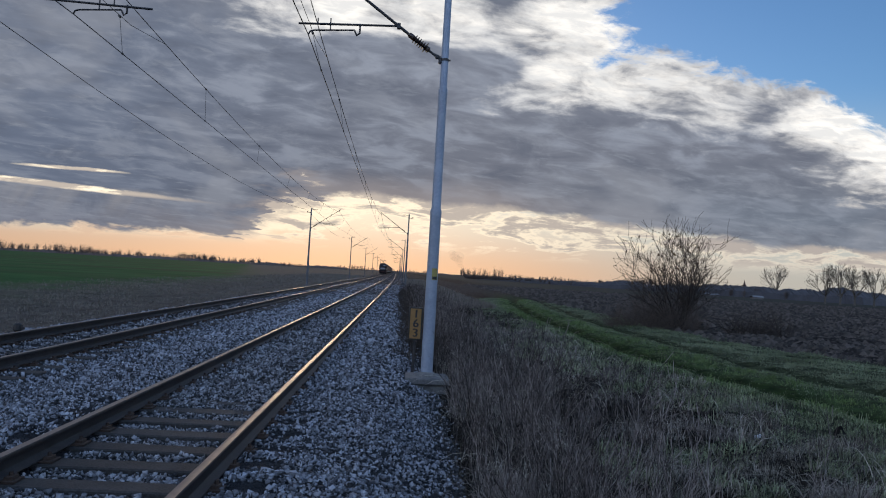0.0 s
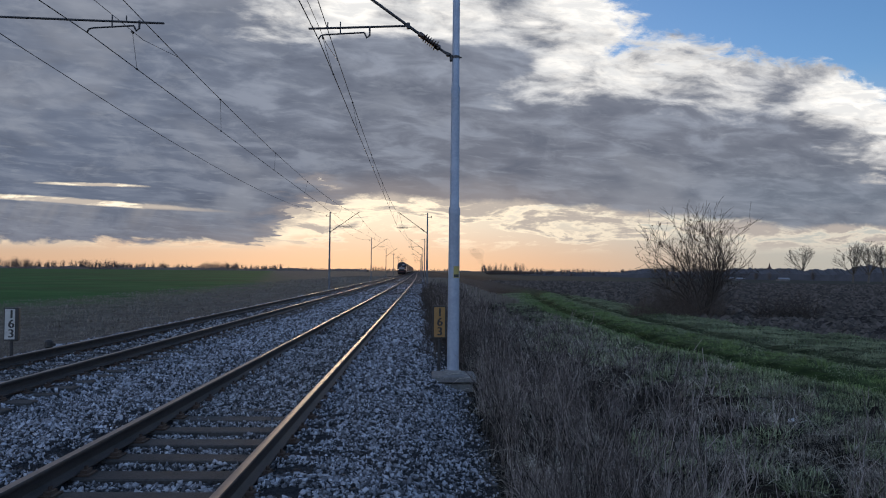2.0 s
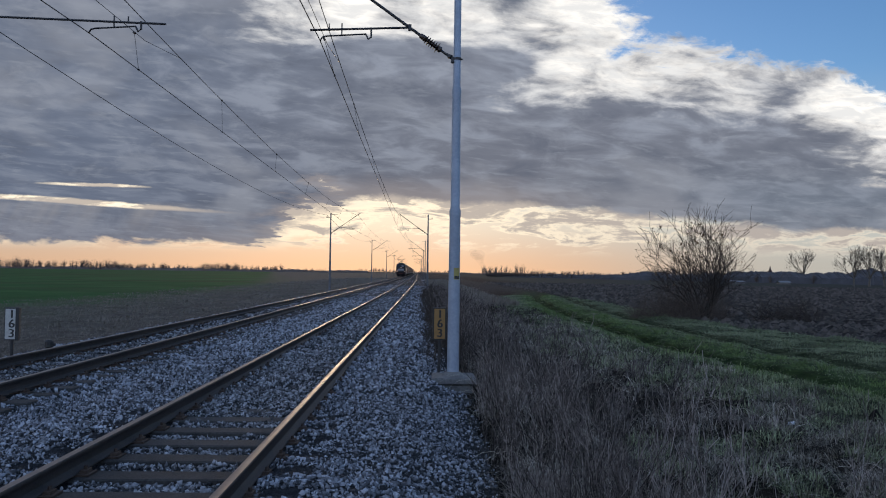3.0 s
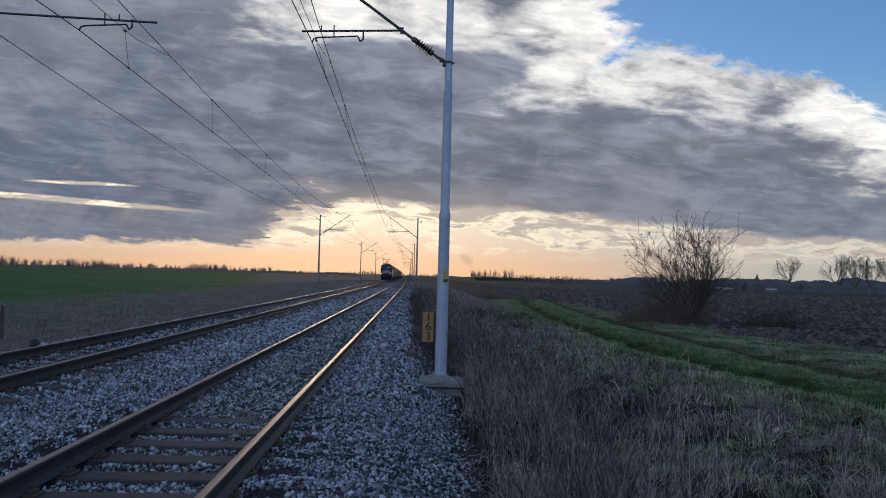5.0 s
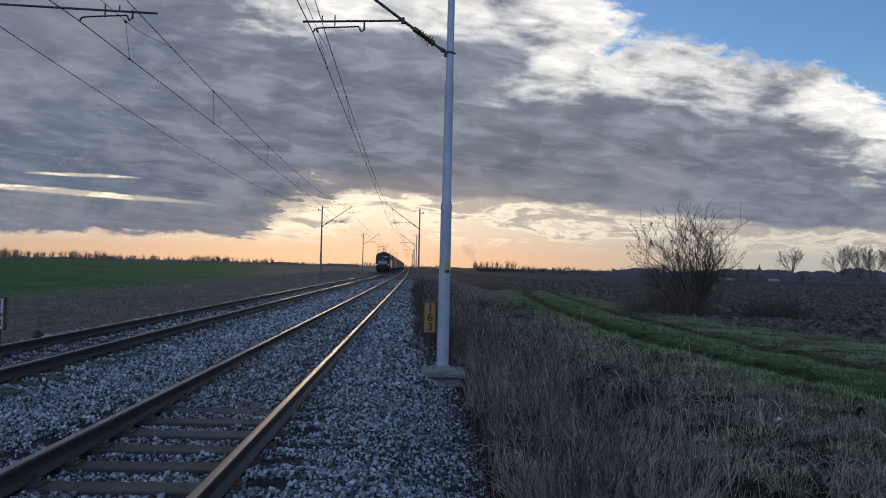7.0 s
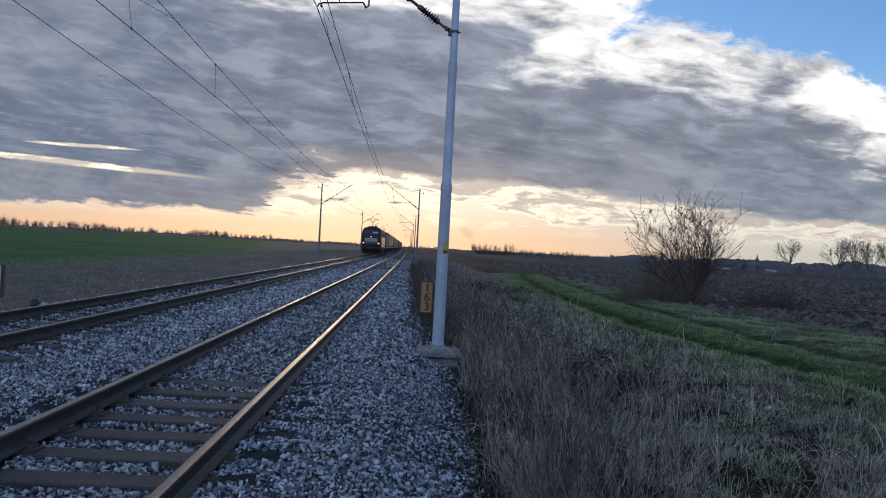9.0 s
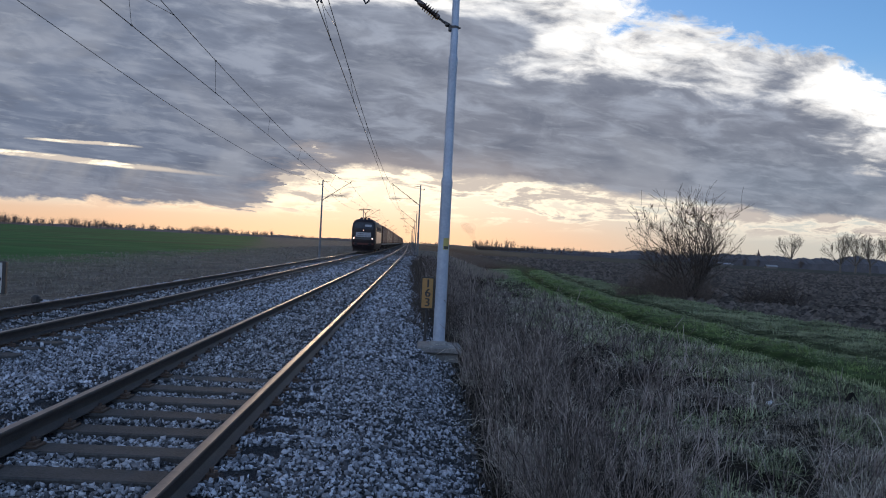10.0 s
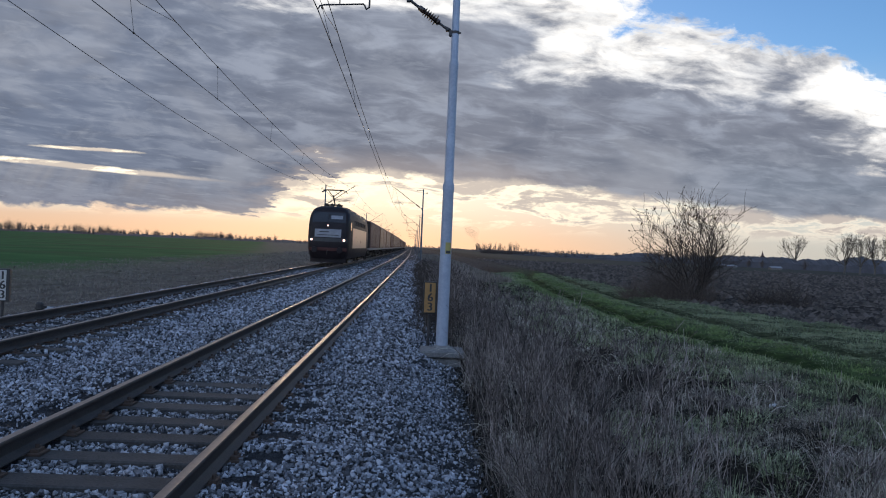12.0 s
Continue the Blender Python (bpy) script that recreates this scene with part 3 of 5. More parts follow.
def build_stones():
    """Crushed stone, thick near and thinner with distance, as one heap."""
    rng = np.random.default_rng(11)
    block = np.array([(x, y, z) for z in (-0.62, 0.62) for x, y in ((-0.7, -0.7), (0.7, -0.7), (0.7, 0.7), (-0.7, 0.7))])
    block_faces = np.array([(0, 2, 1), (0, 3, 2), (4, 5, 6), (4, 6, 7), (0, 1, 5), (0, 5, 4), (1, 2, 6), (1, 6, 5), (2, 3, 7), (2, 7, 6), (3, 0, 4), (3, 4, 7)])
    octa = np.array([(1, 0, 0), (-1, 0, 0), (0, 1, 0), (0, -1, 0), (0, 0, 1), (0, 0, -1)], float)
    octa_faces = np.array([(0, 2, 4), (2, 1, 4), (1, 3, 4), (3, 0, 4), (2, 0, 5), (1, 2, 5), (3, 1, 5), (0, 3, 5)])
    bands = [(2.2, 6, 1650, 0.80, block, block_faces), (6, 10, 1250, 0.84, octa, octa_faces), (10, 16, 560, 1.15, octa, octa_faces), (16, 26, 200, 1.8, octa, octa_faces), (26, 48, 60, 2.8, octa, octa_faces), (48, 90, 22, 4.4, octa, octa_faces), (90, 170, 8, 7.0, octa, octa_faces)]
    heaps = {name: ([], [], [0]) for name in ("ballast_stones", "track_stones")}
    for y0, y1, per, grow_by, form, form_faces in bands:
        n = int((y1 - y0) * 9.4 * per)
        s, y = rng.uniform(-8.9, 0.85, n), rng.uniform(y0, y1, n)
        keep = (s > -0.75 * y - 1.0) & (s < np.where(y < 14, 0.40, 0.12) + 0.45 * rng.random(n) ** 2)
        for c in (TRACK_A, TRACK_B):
            for side in (-GAUGE, GAUGE):
                keep &= np.abs(s - c - side) > 0.085 + 0.012 * (grow_by - 1)
            on = np.abs(((y - SLEEPER_START) / SLEEPER_STEP + 0.5) % 1 - 0.5) * SLEEPER_STEP < 0.125
            bare = (np.abs(s - c) < 1.25) & on & (y < (8.8 if c == TRACK_B else 40))
            keep &= ~(bare & (rng.random(n) < 0.95))
        s, y = s[keep], y[keep]
        between = np.minimum(np.abs(s - TRACK_A), np.abs(s - TRACK_B)) < 0.80
        for name, (verts, corners, start) in heaps.items():
            pick = between if name == "track_stones" else ~between
            n, k = int(pick.sum()), len(form)
            sp, yp = s[pick], y[pick]
            size = rng.uniform(0.011, 0.027, n) * grow_by
            shape = form[None] * rng.uniform(0.55, 1.3, (n, k, 1)) * rng.uniform(0.34, 1.7, (n, 1, 3))
            a, b = rng.uniform(0, 6.283, n), rng.uniform(0, 6.283, n)
            ca, sa, cb, sb = np.cos(a)[:, None], np.sin(a)[:, None], np.cos(b)[:, None], np.sin(b)[:, None]
            x1, y1_ = shape[:, :, 0] * ca - shape[:, :, 1] * sa, shape[:, :, 0] * sa + shape[:, :, 1] * ca
            y2, z2 = y1_ * cb - shape[:, :, 2] * sb, y1_ * sb + shape[:, :, 2] * cb
            z0 = ballast_z(sp, yp) + np.minimum(size, 0.03) * rng.uniform(-0.3, 0.9, n) - 0.6 * np.maximum(size - 0.04, 0)
            z2 = z2 * min(1.0, 2.2 / grow_by)
            verts.append(np.stack([x1 * size[:, None] + (sp + bows(yp))[:, None], y2 * size[:, None] + yp[:, None], z2 * size[:, None] + z0[:, None]], -1).reshape(-1, 3))
            corners.append((form_faces[None] + (np.arange(n) * k)[:, None, None]).ravel() + start[0])
            start[0] += n * k
    for name, what, material in (("ballast_stones", "loose grey crushed stones heaped beside the rails", STONE), ("track_stones", "stained grey crushed stones between the rails", STONE_TRACK)):
        verts, corners, _ = heaps[name]
        corners = np.concatenate(corners)
        me = raw_mesh(name, np.concatenate(verts), corners, np.full(len(corners) // 3, 3), material)
        tagged(new(name, me), what, "ballast", kind="stuff")


build_stones()


def rail_geo(c, y_end=900):
    """One rail as a rolled section swept along the line; the running face is bright."""
    half = [(0.0, 0.0), (0.024, -0.0006), (0.032, -0.003), (0.036, -0.010), (0.036, -0.034), (0.022, -0.046), (0.010, -0.058), (0.009, -0.125), (0.030, -0.140), (0.073, -0.150), (0.075, -0.160)]
    section = [(x, z) for x, z in half] + [(-x, z) for x, z in half[:0:-1]]
    g = Geo()
    ys = list(np.arange(-6, 60, 6.0)) + list(np.arange(60, y_end + 1, 20.0))
    rows = [[(c + bow(y) + x, y, z) for x, z in section] for y in ys]
    g.grid(rows, 1, True)
    n = len(section)
    for k in range(len(g.f)):
        if k % n in (0, 1, n - 2, n - 1):
            g.m[k] = 0
    return g


def build_track(centre, what, deep):
    track = thing("railway_track", what, "railway track", "railway tracks", "structure")
    for side in (-GAUGE, GAUGE):
        part("rail", rail_geo(centre + side), [RAIL_TOP, RAIL_RUST], track, "steel rail with polished head and rusty web", 50)
    shapes = []
    for k in range(4):
        rng = random.Random(k + 3)
        g = Geo()
        e = [rng.uniform(-0.012, 0.012) for _ in range(6)]
        g.box(-1.27 + e[0], -0.125 + e[1], -0.15, 1.27 + e[2], 0.125 + e[3], 0.0, 0, 0.012)
        shapes.append(g.mesh("sleeper", SLEEPER))
    plate = Geo()
    plate.box(-0.17, -0.08, 0, 0.17, 0.08, 0.018)
    for x in (-0.11, 0.11):
        plate.box(x - 0.03, -0.05, 0.016, x + 0.03, 0.05, 0.045)
        plate.tube([(x, 0, 0.03), (x, 0, 0.075)], 0.016, 6)
    plate_mesh = plate.mesh("fastening", PLATE)
    y, k = SLEEPER_START - 10 * SLEEPER_STEP, 0
    while y < 100:
        ob = new("sleeper", shapes[k % 4])
        ob.parent = track
        ob.matrix_basis = pose(centre + bow(y), y, -0.182 - deep, 0, 0, heading(y) + 0.6 * math.sin(k * 2.3))
        if y < 26:
            for side in (-GAUGE, GAUGE):
                f = new("fastening", plate_mesh)
                f.parent = track
                f.matrix_basis = pose(centre + bow(y) + side, y, -0.18 - deep)
        y, k = y + SLEEPER_STEP, k + 1


# ---- masts and wires ----
MAST_RIGHT = [(12.4, 0.475), (68.0, 0.22), (124.0, 0.2), (180.0, 0.2), (236.0, 0.2), (292.0, 0.2), (348.0, 0.2)]
MAST_LEFT = [(12.25, -9.05), (68.0, -9.0), (124.0, -9.0), (180.0, -9.0), (236.0, -9.0), (292.0, -9.0), (348.0, -9.0)]
CONTACT, MESSENGER = 5.61, 6.96


def build_mast(x_wire, x_top, colour, what, outer=False):
    """A tubular mast with its cantilever; +x points to the track; the contact wire hangs x_wire away,
    the messenger x_top. outer: the steady arm is hinged beyond the wire."""
    mast = thing("catenary_mast", what, "catenary mast", "masts along the railway")
    g = Geo()
    g.box(-0.385, -0.36, -0.33, 0.365, 0.36, -0.22, 0, 0.02)
    g.box(-0.33, -0.30, -0.85, 0.32, 0.30, -0.325, 0, 0.03)
    part("foundation", g, CONCRETE, mast, "weathered concrete footing")
    g = Geo()
    g.tube([(0, 0, -0.23), (0, 0, 2.5), (0, 0, 2.53), (0, 0, 2.62), (0, 0, 2.68), (0, 0, 4.62), (0, 0, 4.66), (0, 0, 4.74), (0, 0, 4.78), (0, 0, 7.12), (0, 0, 7.15)],
           [0.104, 0.094, 0.099, 0.099, 0.080, 0.074, 0.079, 0.079, 0.064, 0.060, 0.04], 20)
    part("pole", g, colour, mast)
    g = Geo()
    for k in range(4):
        a = math.pi / 4 + k * math.pi / 2
        g.tube([(0.17 * math.cos(a), 0.17 * math.sin(a), -0.23), (0.17 * math.cos(a), 0.17 * math.sin(a), -0.17)], 0.018, 6)
    g.tube([(0, 0, -0.225), (0, 0, -0.20), (0, 0, -0.15)], [0.20, 0.19, 0.115], 16)
    part("base_plate", g, CONCRETE, mast)
    # cantilever: a slanting tube from the bracket up to the messenger wire
    foot, top = Vector((0.06, 0, 5.26)), Vector((x_top, 0, MESSENGER + 0.12))
    run = (top - foot).normalized()
    g = Geo()
    g.tube([(0, 0, 5.25), (0, 0, 5.29)], 0.072, 16)
    g.tube([(-0.10, 0, 5.27), (0.08, 0, 5.27)], 0.014, 6)
    g.box(0.05, -0.035, 5.20, 0.11, 0.035, 5.31, 0, 0.01)
    g.tube([foot, foot + run * 0.28], 0.022, 8)
    g.tube([foot + Vector((0.02, 0, 0.06)), foot + run * 0.22], 0.014, 6)
    g.tube([foot + run * 0.10 + Vector((0, -0.05, 0)), foot + run * 0.10 + Vector((0, 0.05, 0))], 0.03, 8)
    part("bracket", g, TUBE, mast)
    g = Geo()
    pts, rad = [], []
    for k in range(6):
        c = foot + run * (0.36 + k * 0.047)
        pts += [c - run * 0.016, c - run * 0.004, c + run * 0.012]
        rad += [0.034, 0.082 if k else 0.10, 0.036]
    g.tube(pts, rad, 12)
    g.tube([foot + run * 0.27, foot + run * 0.29, foot + run * 0.35], [0.03, 0.055, 0.045], 10)
    g.tube([foot + run * 0.60, foot + run * 0.62, foot + run * 0.71, foot + run * 0.73], [0.036, 0.05, 0.046, 0.03], 10)
    part("insulator", g, PORCELAIN, mast, "ribbed brown insulator")
    g = Geo()
    g.tube([foot + run * 0.70, top + run * 0.18], 0.026, 8)
    g.tube([top + Vector((0, 0, 0.02)), top + Vector((0, 0, -0.14))], 0.025, 8)
    part("cantilever_tube", g, TUBE, mast)
    joint = foot + run * ((CONTACT + 0.20 - foot.z) / run.z)
    g = Geo()
    tip = x_wire + (1.30 if outer else 0.18)
    g.tube([joint, (tip, 0, CONTACT + 0.12)], 0.020, 8)
    g.box(joint.x - 0.03, -0.035, joint.z - 0.05, joint.x + 0.03, 0.035, joint.z + 0.05)
    for x, low in ((x_wire + (0.42 if outer else -0.37), 0.03), (x_wire + (0.66 if outer else -0.15), 0.12)):
        g.tube([(x, 0, CONTACT + 0.25 if low < 0.1 else CONTACT + 0.24), (x, 0, CONTACT + low)], 0.012, 6)
    part("registration_arm", g, TUBE, mast)
    g = Geo()
    to = -1 if outer else 1
    drop = x_wire - to * 0.88
    g.tube([(drop, 0, CONTACT + 0.16), (drop, 0, CONTACT + 0.02), (drop + to * 0.05, 0, CONTACT - 0.02), (drop + to * 0.09, 0, CONTACT + 0.06)], 0.018, 6)
    g.tube([(drop + to * 0.09, 0, CONTACT + 0.07), (x_wire - to * 0.10, 0, CONTACT + 0.02), (x_wire - to * 0.03, 0, CONTACT), (x_wire, 0, CONTACT - 0.055)], 0.014, 6)
    part("steady_arm", g, TUBE, mast)
    g = Geo()
    g.tube([(-0.42, 0, 6.72), (0.05, 0, 6.72)], 0.022, 6)
    g.tube([(-0.36, 0, 6.73), (-0.36, 0, 6.86)], 0.04, 8)
    g.tube([(0.0, 0, 7.02), (0.62, 0, 7.02)], 0.022, 6)
    part("feeder_bracket", g, TUBE, mast)
    return mast


def build_masts():
    right = build_mast(2.385, 2.625, MAST, "blue-grey painted tubular catenary mast on a concrete footing")
    right.matrix_basis = pose(0.475, 12.4, 0, 0, 0, 180)
    g = Geo()
    g.grid([[(-0.104 * math.sin(a), 0.104 * math.cos(a), z) for a in np.linspace(-0.1, 0.95, 8)] for z in (1.43, 1.63)], 0)
    part("sticker", g, STICKER, right, "yellow warning sticker")
    g = Geo()
    g.grid([[(-0.106 * math.sin(a), 0.106 * math.cos(a), z) for a in np.linspace(0.0, 0.85, 6)] for z in (1.44, 1.49)], 0)
    part("sticker_bar", g, BLACK, right)
    far = build_mast(2.75, 2.60, MAST_BACKLIT, "catenary mast beside the track, its paint darkened as if backlit")
    far.matrix_basis = pose(0.22 + bow(68), 68.0, -0.14, 0, 0, 180)
    for k, (y, s) in enumerate(MAST_RIGHT[2:]):
        copy_thing(far, pose(s + bow(y), y, -0.14, 0, 0, 180 + heading(y)))
    left = build_mast(3.23, 3.10, MAST_BACKLIT, "catenary mast at the field's edge, its paint darkened as if backlit", True)
    left_far = build_mast(2.15, 2.62, MAST_BACKLIT, "catenary mast at the field's edge, its paint darkened as if backlit")
    for k, (y, s) in enumerate(MAST_LEFT):
        at = pose(s + bow(y), y, -0.14 if y > 20 else 0, 0, 0, heading(y))
        if k > 1:
            copy_thing(left_far, at)
        else:
            (left, left_far)[k].matrix_basis = at


def wire(name, points, radius, what, group=""):
    g = Geo()
    g.tube(points, radius, 5, 0, False)
    return tagged(new(name, g.mesh(name, WIRE)), what, "wire", group)


def build_wires():
    lift = 0.05          # the far masts stand a little lower

    def level(y, z):
        return z - lift * min(max((y - 12.4) / 55.6, 0), 1)

    for centre, masts, offs, offs_top in ((TRACK_B, MAST_RIGHT, (0.27, -0.38), (0.03, -0.24)), (TRACK_A, MAST_LEFT, (0.58, -0.45), (0.45, 0.02))):
        ys = [-44.0] + [y for y, _ in masts]
        low = [(centre + bow(y) + offs[(k + 1) % 2], y) for k, y in enumerate(ys)]
        top = [(centre + bow(y) + offs_top[(k + 1) % 2], y) for k, y in enumerate(ys)]
        wire("contact_wire", [(x, y, level(y, CONTACT - 0.06)) for x, y in low], 0.009, "bare copper contact wire above the track", "overhead wires")

        def carrier(k, u):
            (x0, y0), (x1, y1) = top[k], top[k + 1]
            y = y0 + (y1 - y0) * u
            return (x0 + (x1 - x0) * u, y, level(y, MESSENGER - 0.10) - 4 * 0.74 * u * (1 - u))

        sag = [carrier(k, j / 16) for k in range(len(top) - 1) for j in range(16)] + [carrier(len(top) - 2, 1.0)]
        wire("messenger_wire", sag, 0.0095, "sagging messenger wire above the track", "overhead wires")
        # stitch wire slung under the messenger at the nearest mast
        stitch = [carrier(0, 0.905), (top[1][0], 9.5, 6.30), (top[1][0], 15.0, 6.30), carrier(1, 0.09)]
        wire("stitch_wire", stitch, 0.006, "short stitch wire slung beside a mast", "overhead wires")
        hangs = [(0, 0.5, 0)] + [(1, u, 0) for u in (0.155, 0.30, 0.45, 0.6, 0.75, 0.9)] + [(2, u, 0) for u in (0.1, 0.26, 0.42, 0.58, 0.74, 0.9)]
        for k, u, _ in hangs[1:] + [(1, 0.04, 1)]:
            (x0, y0), (x1, y1) = low[k], low[k + 1]
            x, y = x0 + (x1 - x0) * u, y0 + (y1 - y0) * u
            z, a = level(y, CONTACT - 0.06), carrier(k, u)
            if _:
                a = (a[0], a[1], 6.30)
            g = Geo()
            g.tube([(x, y, z), a], 0.005, 4, 0, False)
            g.tube([(a[0], y - 0.035, a[2]), (a[0], y + 0.035, a[2])], 0.026, 6)
            g.tube([(x, y - 0.025, z), (x, y + 0.025, z)], 0.020, 6)
            tagged(new("dropper", g.mesh("dropper", WIRE)), "thin dropper with clamps between overhead wires", "wire", "droppers")
    pts = []
    line = [(-44.0, -9.41)] + [(y, s + bow(y) - 0.36) for y, s in MAST_LEFT]
    for (y0, x0), (y1, x1) in zip(line, line[1:]):
        for k in range(12):
            u = k / 12
            y = y0 + (y1 - y0) * u
            pts.append((x0 + (x1 - x0) * u, y, level(y, 6.87) - 4 * 0.85 * u * (1 - u)))
    wire("feeder_wire", pts, 0.010, "sagging feeder wire along the mast tops", "overhead wires")


def build_marker(at, face, what, shift=0.0, half=0.10):
    """A kilometre board on a post."""
    board = thing("kilometre_sign", what, "sign", "kilometre signs", at=at)
    g = Geo()
    g.tube([(0, 0.02, -0.75), (0, 0.02, 0.50)], 0.028, 10)
    part("post", g, TUBE, board)
    g = Geo()
    g.box(-0.125, -0.03, 0.30, 0.125, 0.05, 0.90, 0, 0.008)
    part("board", g, BLACK, board)
    g = Geo()
    g.box(shift - half, -0.036, 0.325, shift + half, -0.028, 0.875, 0, 0.002)
    plate = part("face", g, face, board)
    for k, digit in enumerate("163"):
        curve = bpy.data.curves.new("digit", "FONT")
        curve.body, curve.size, curve.extrude, curve.align_x, curve.align_y = digit, 0.215, 0.002, "CENTER", "CENTER"
        source = new("digit", curve)
        me = bpy.data.meshes.new_from_object(source)
        bpy.data.objects.remove(source)
        bm = bmesh.new()
        for shift in (-0.007, 0.0, 0.007):
            bm.from_mesh(me)
            bm.verts.ensure_lookup_table()
            for v in bm.verts[-len(me.vertices):]:
                v.co.x += shift
                v.co.z += shift * 0.06
        bm.to_mesh(me)
        bm.free()
        me.materials.clear()
        me.materials.append(BLACK)
        ob = new("digit", me)
        ob.parent = plate
        ob.matrix_basis = pose(shift, -0.0385, 0.775 - k * 0.175, 90, 0, 0)
    return board


build_masts()
build_wires()
build_marker(pose(0.25, 13.3, 0.0, 0, 0, 2), SIGN_YELLOW, "yellow kilometre sign with black digits on a post")
build_marker(pose(-7.55, 13.3, -0.10, 0, 0, 8), SIGN_WHITE, "white kilometre sign with black digits on a post", -0.02, 0.085)


# ---- plants ----


def blades(name, what, material, x, y, tall, wide, lean, kind="stuff", seed=1, droop=0.4, toward=None, short=False):
    """Many thin bent blades standing at x, y as one object."""
    rng = np.random.default_rng(seed)
    n = len(x)
    z = ground_z(x, y) - (0.03 if lean < 0.75 else 0.004)
    a, b = rng.uniform(0, 6.303, n), rng.uniform(0, 6.303, n)
    if toward is not None:
        b = toward + rng.normal(0, 0.5, n)
    l = np.minimum(np.abs(rng.normal(0, lean, n)), 2.4)
    sink = np.minimum(droop * l, 0.8)
    sx, sy = np.cos(a) * wide * 0.5, np.sin(a) * wide * 0.5
    bx, by = np.cos(b) * l * tall, np.sin(b) * l * tall
    rows = []
    for u, w, push in ((0, 1.0, 0.0), (0.6, 0.8, 0.45)) if short else ((0, 1.0, 0.0), (0.5, 0.85, 0.35), (0.82, 0.6, 0.75)):
        cx, cy, cz = x + bx * push, y + by * push, z + tall * u * (1 - sink * u)
        rows += [np.stack([cx - sx * w, cy - sy * w, cz], -1), np.stack([cx + sx * w, cy + sy * w, cz], -1)]
    rows.append(np.stack([x + bx * 1.15, y + by * 1.15, z + tall * (1 - sink)], -1))
    v = np.stack(rows, 1).reshape(-1, 3)
    order, sides = ([0, 1, 3, 2, 2, 3, 4], [4, 3]) if short else ([0, 1, 3, 2, 2, 3, 5, 4, 4, 5, 6], [4, 4, 3])
    f = np.array(order)[None] + (np.arange(n) * len(rows))[:, None]
    me = raw_mesh(name, v, f.ravel(), np.tile(sides, n), material)
    return tagged(new(name, me), what, "grass", kind=kind)


def scatter(rng, n, s0, s1, y0, y1, power=1.0):
    """Random places across s and along y, crowded towards the near end."""
    s = rng.uniform(s0, s1, n)
    y = y0 + (y1 - y0) * rng.random(n) ** power
    return s + bows(y), y


def patchy(x, y, scale, seed):
    return np.array([noise.noise((a * scale, b * scale, seed)) for a, b in zip(x, y)])


def straws(name, what, material, x, y, long, seed):
    """Long stalks that bow over to the ground, one ribbon each."""
    rng = np.random.default_rng(seed)
    n = len(x)
    z = ground_z(x, y)
    a = rng.uniform(0, 6.303, n)
    dx, dy = np.cos(a), np.sin(a)
    wide = 0.0014 + 0.00022 * y
    rows = []
    for u in np.linspace(0, 1, 6):
        out, up = long * u ** 1.3 * 0.75, long * (0.85 * u - 0.62 * u ** 2.6)
        px, py, pz = x + dx * out, y + dy * out, z + np.maximum(up, 0.0)
        w = wide * (1 - 0.6 * u)
        rows += [np.stack([px - dy * w, py + dx * w, pz], -1), np.stack([px + dy * w, py - dx * w, pz + w], -1)]
    v = np.stack(rows, 1).reshape(-1, 3)
    f = np.concatenate([np.array([2 * k, 2 * k + 1, 2 * k + 3, 2 * k + 2]) for k in range(5)])[None] + (np.arange(n) * 12)[:, None]
    me = raw_mesh(name, v, f.ravel(), np.full(n * 5, 4), material)
    return tagged(new(name, me), what, "grass", kind="stuff")


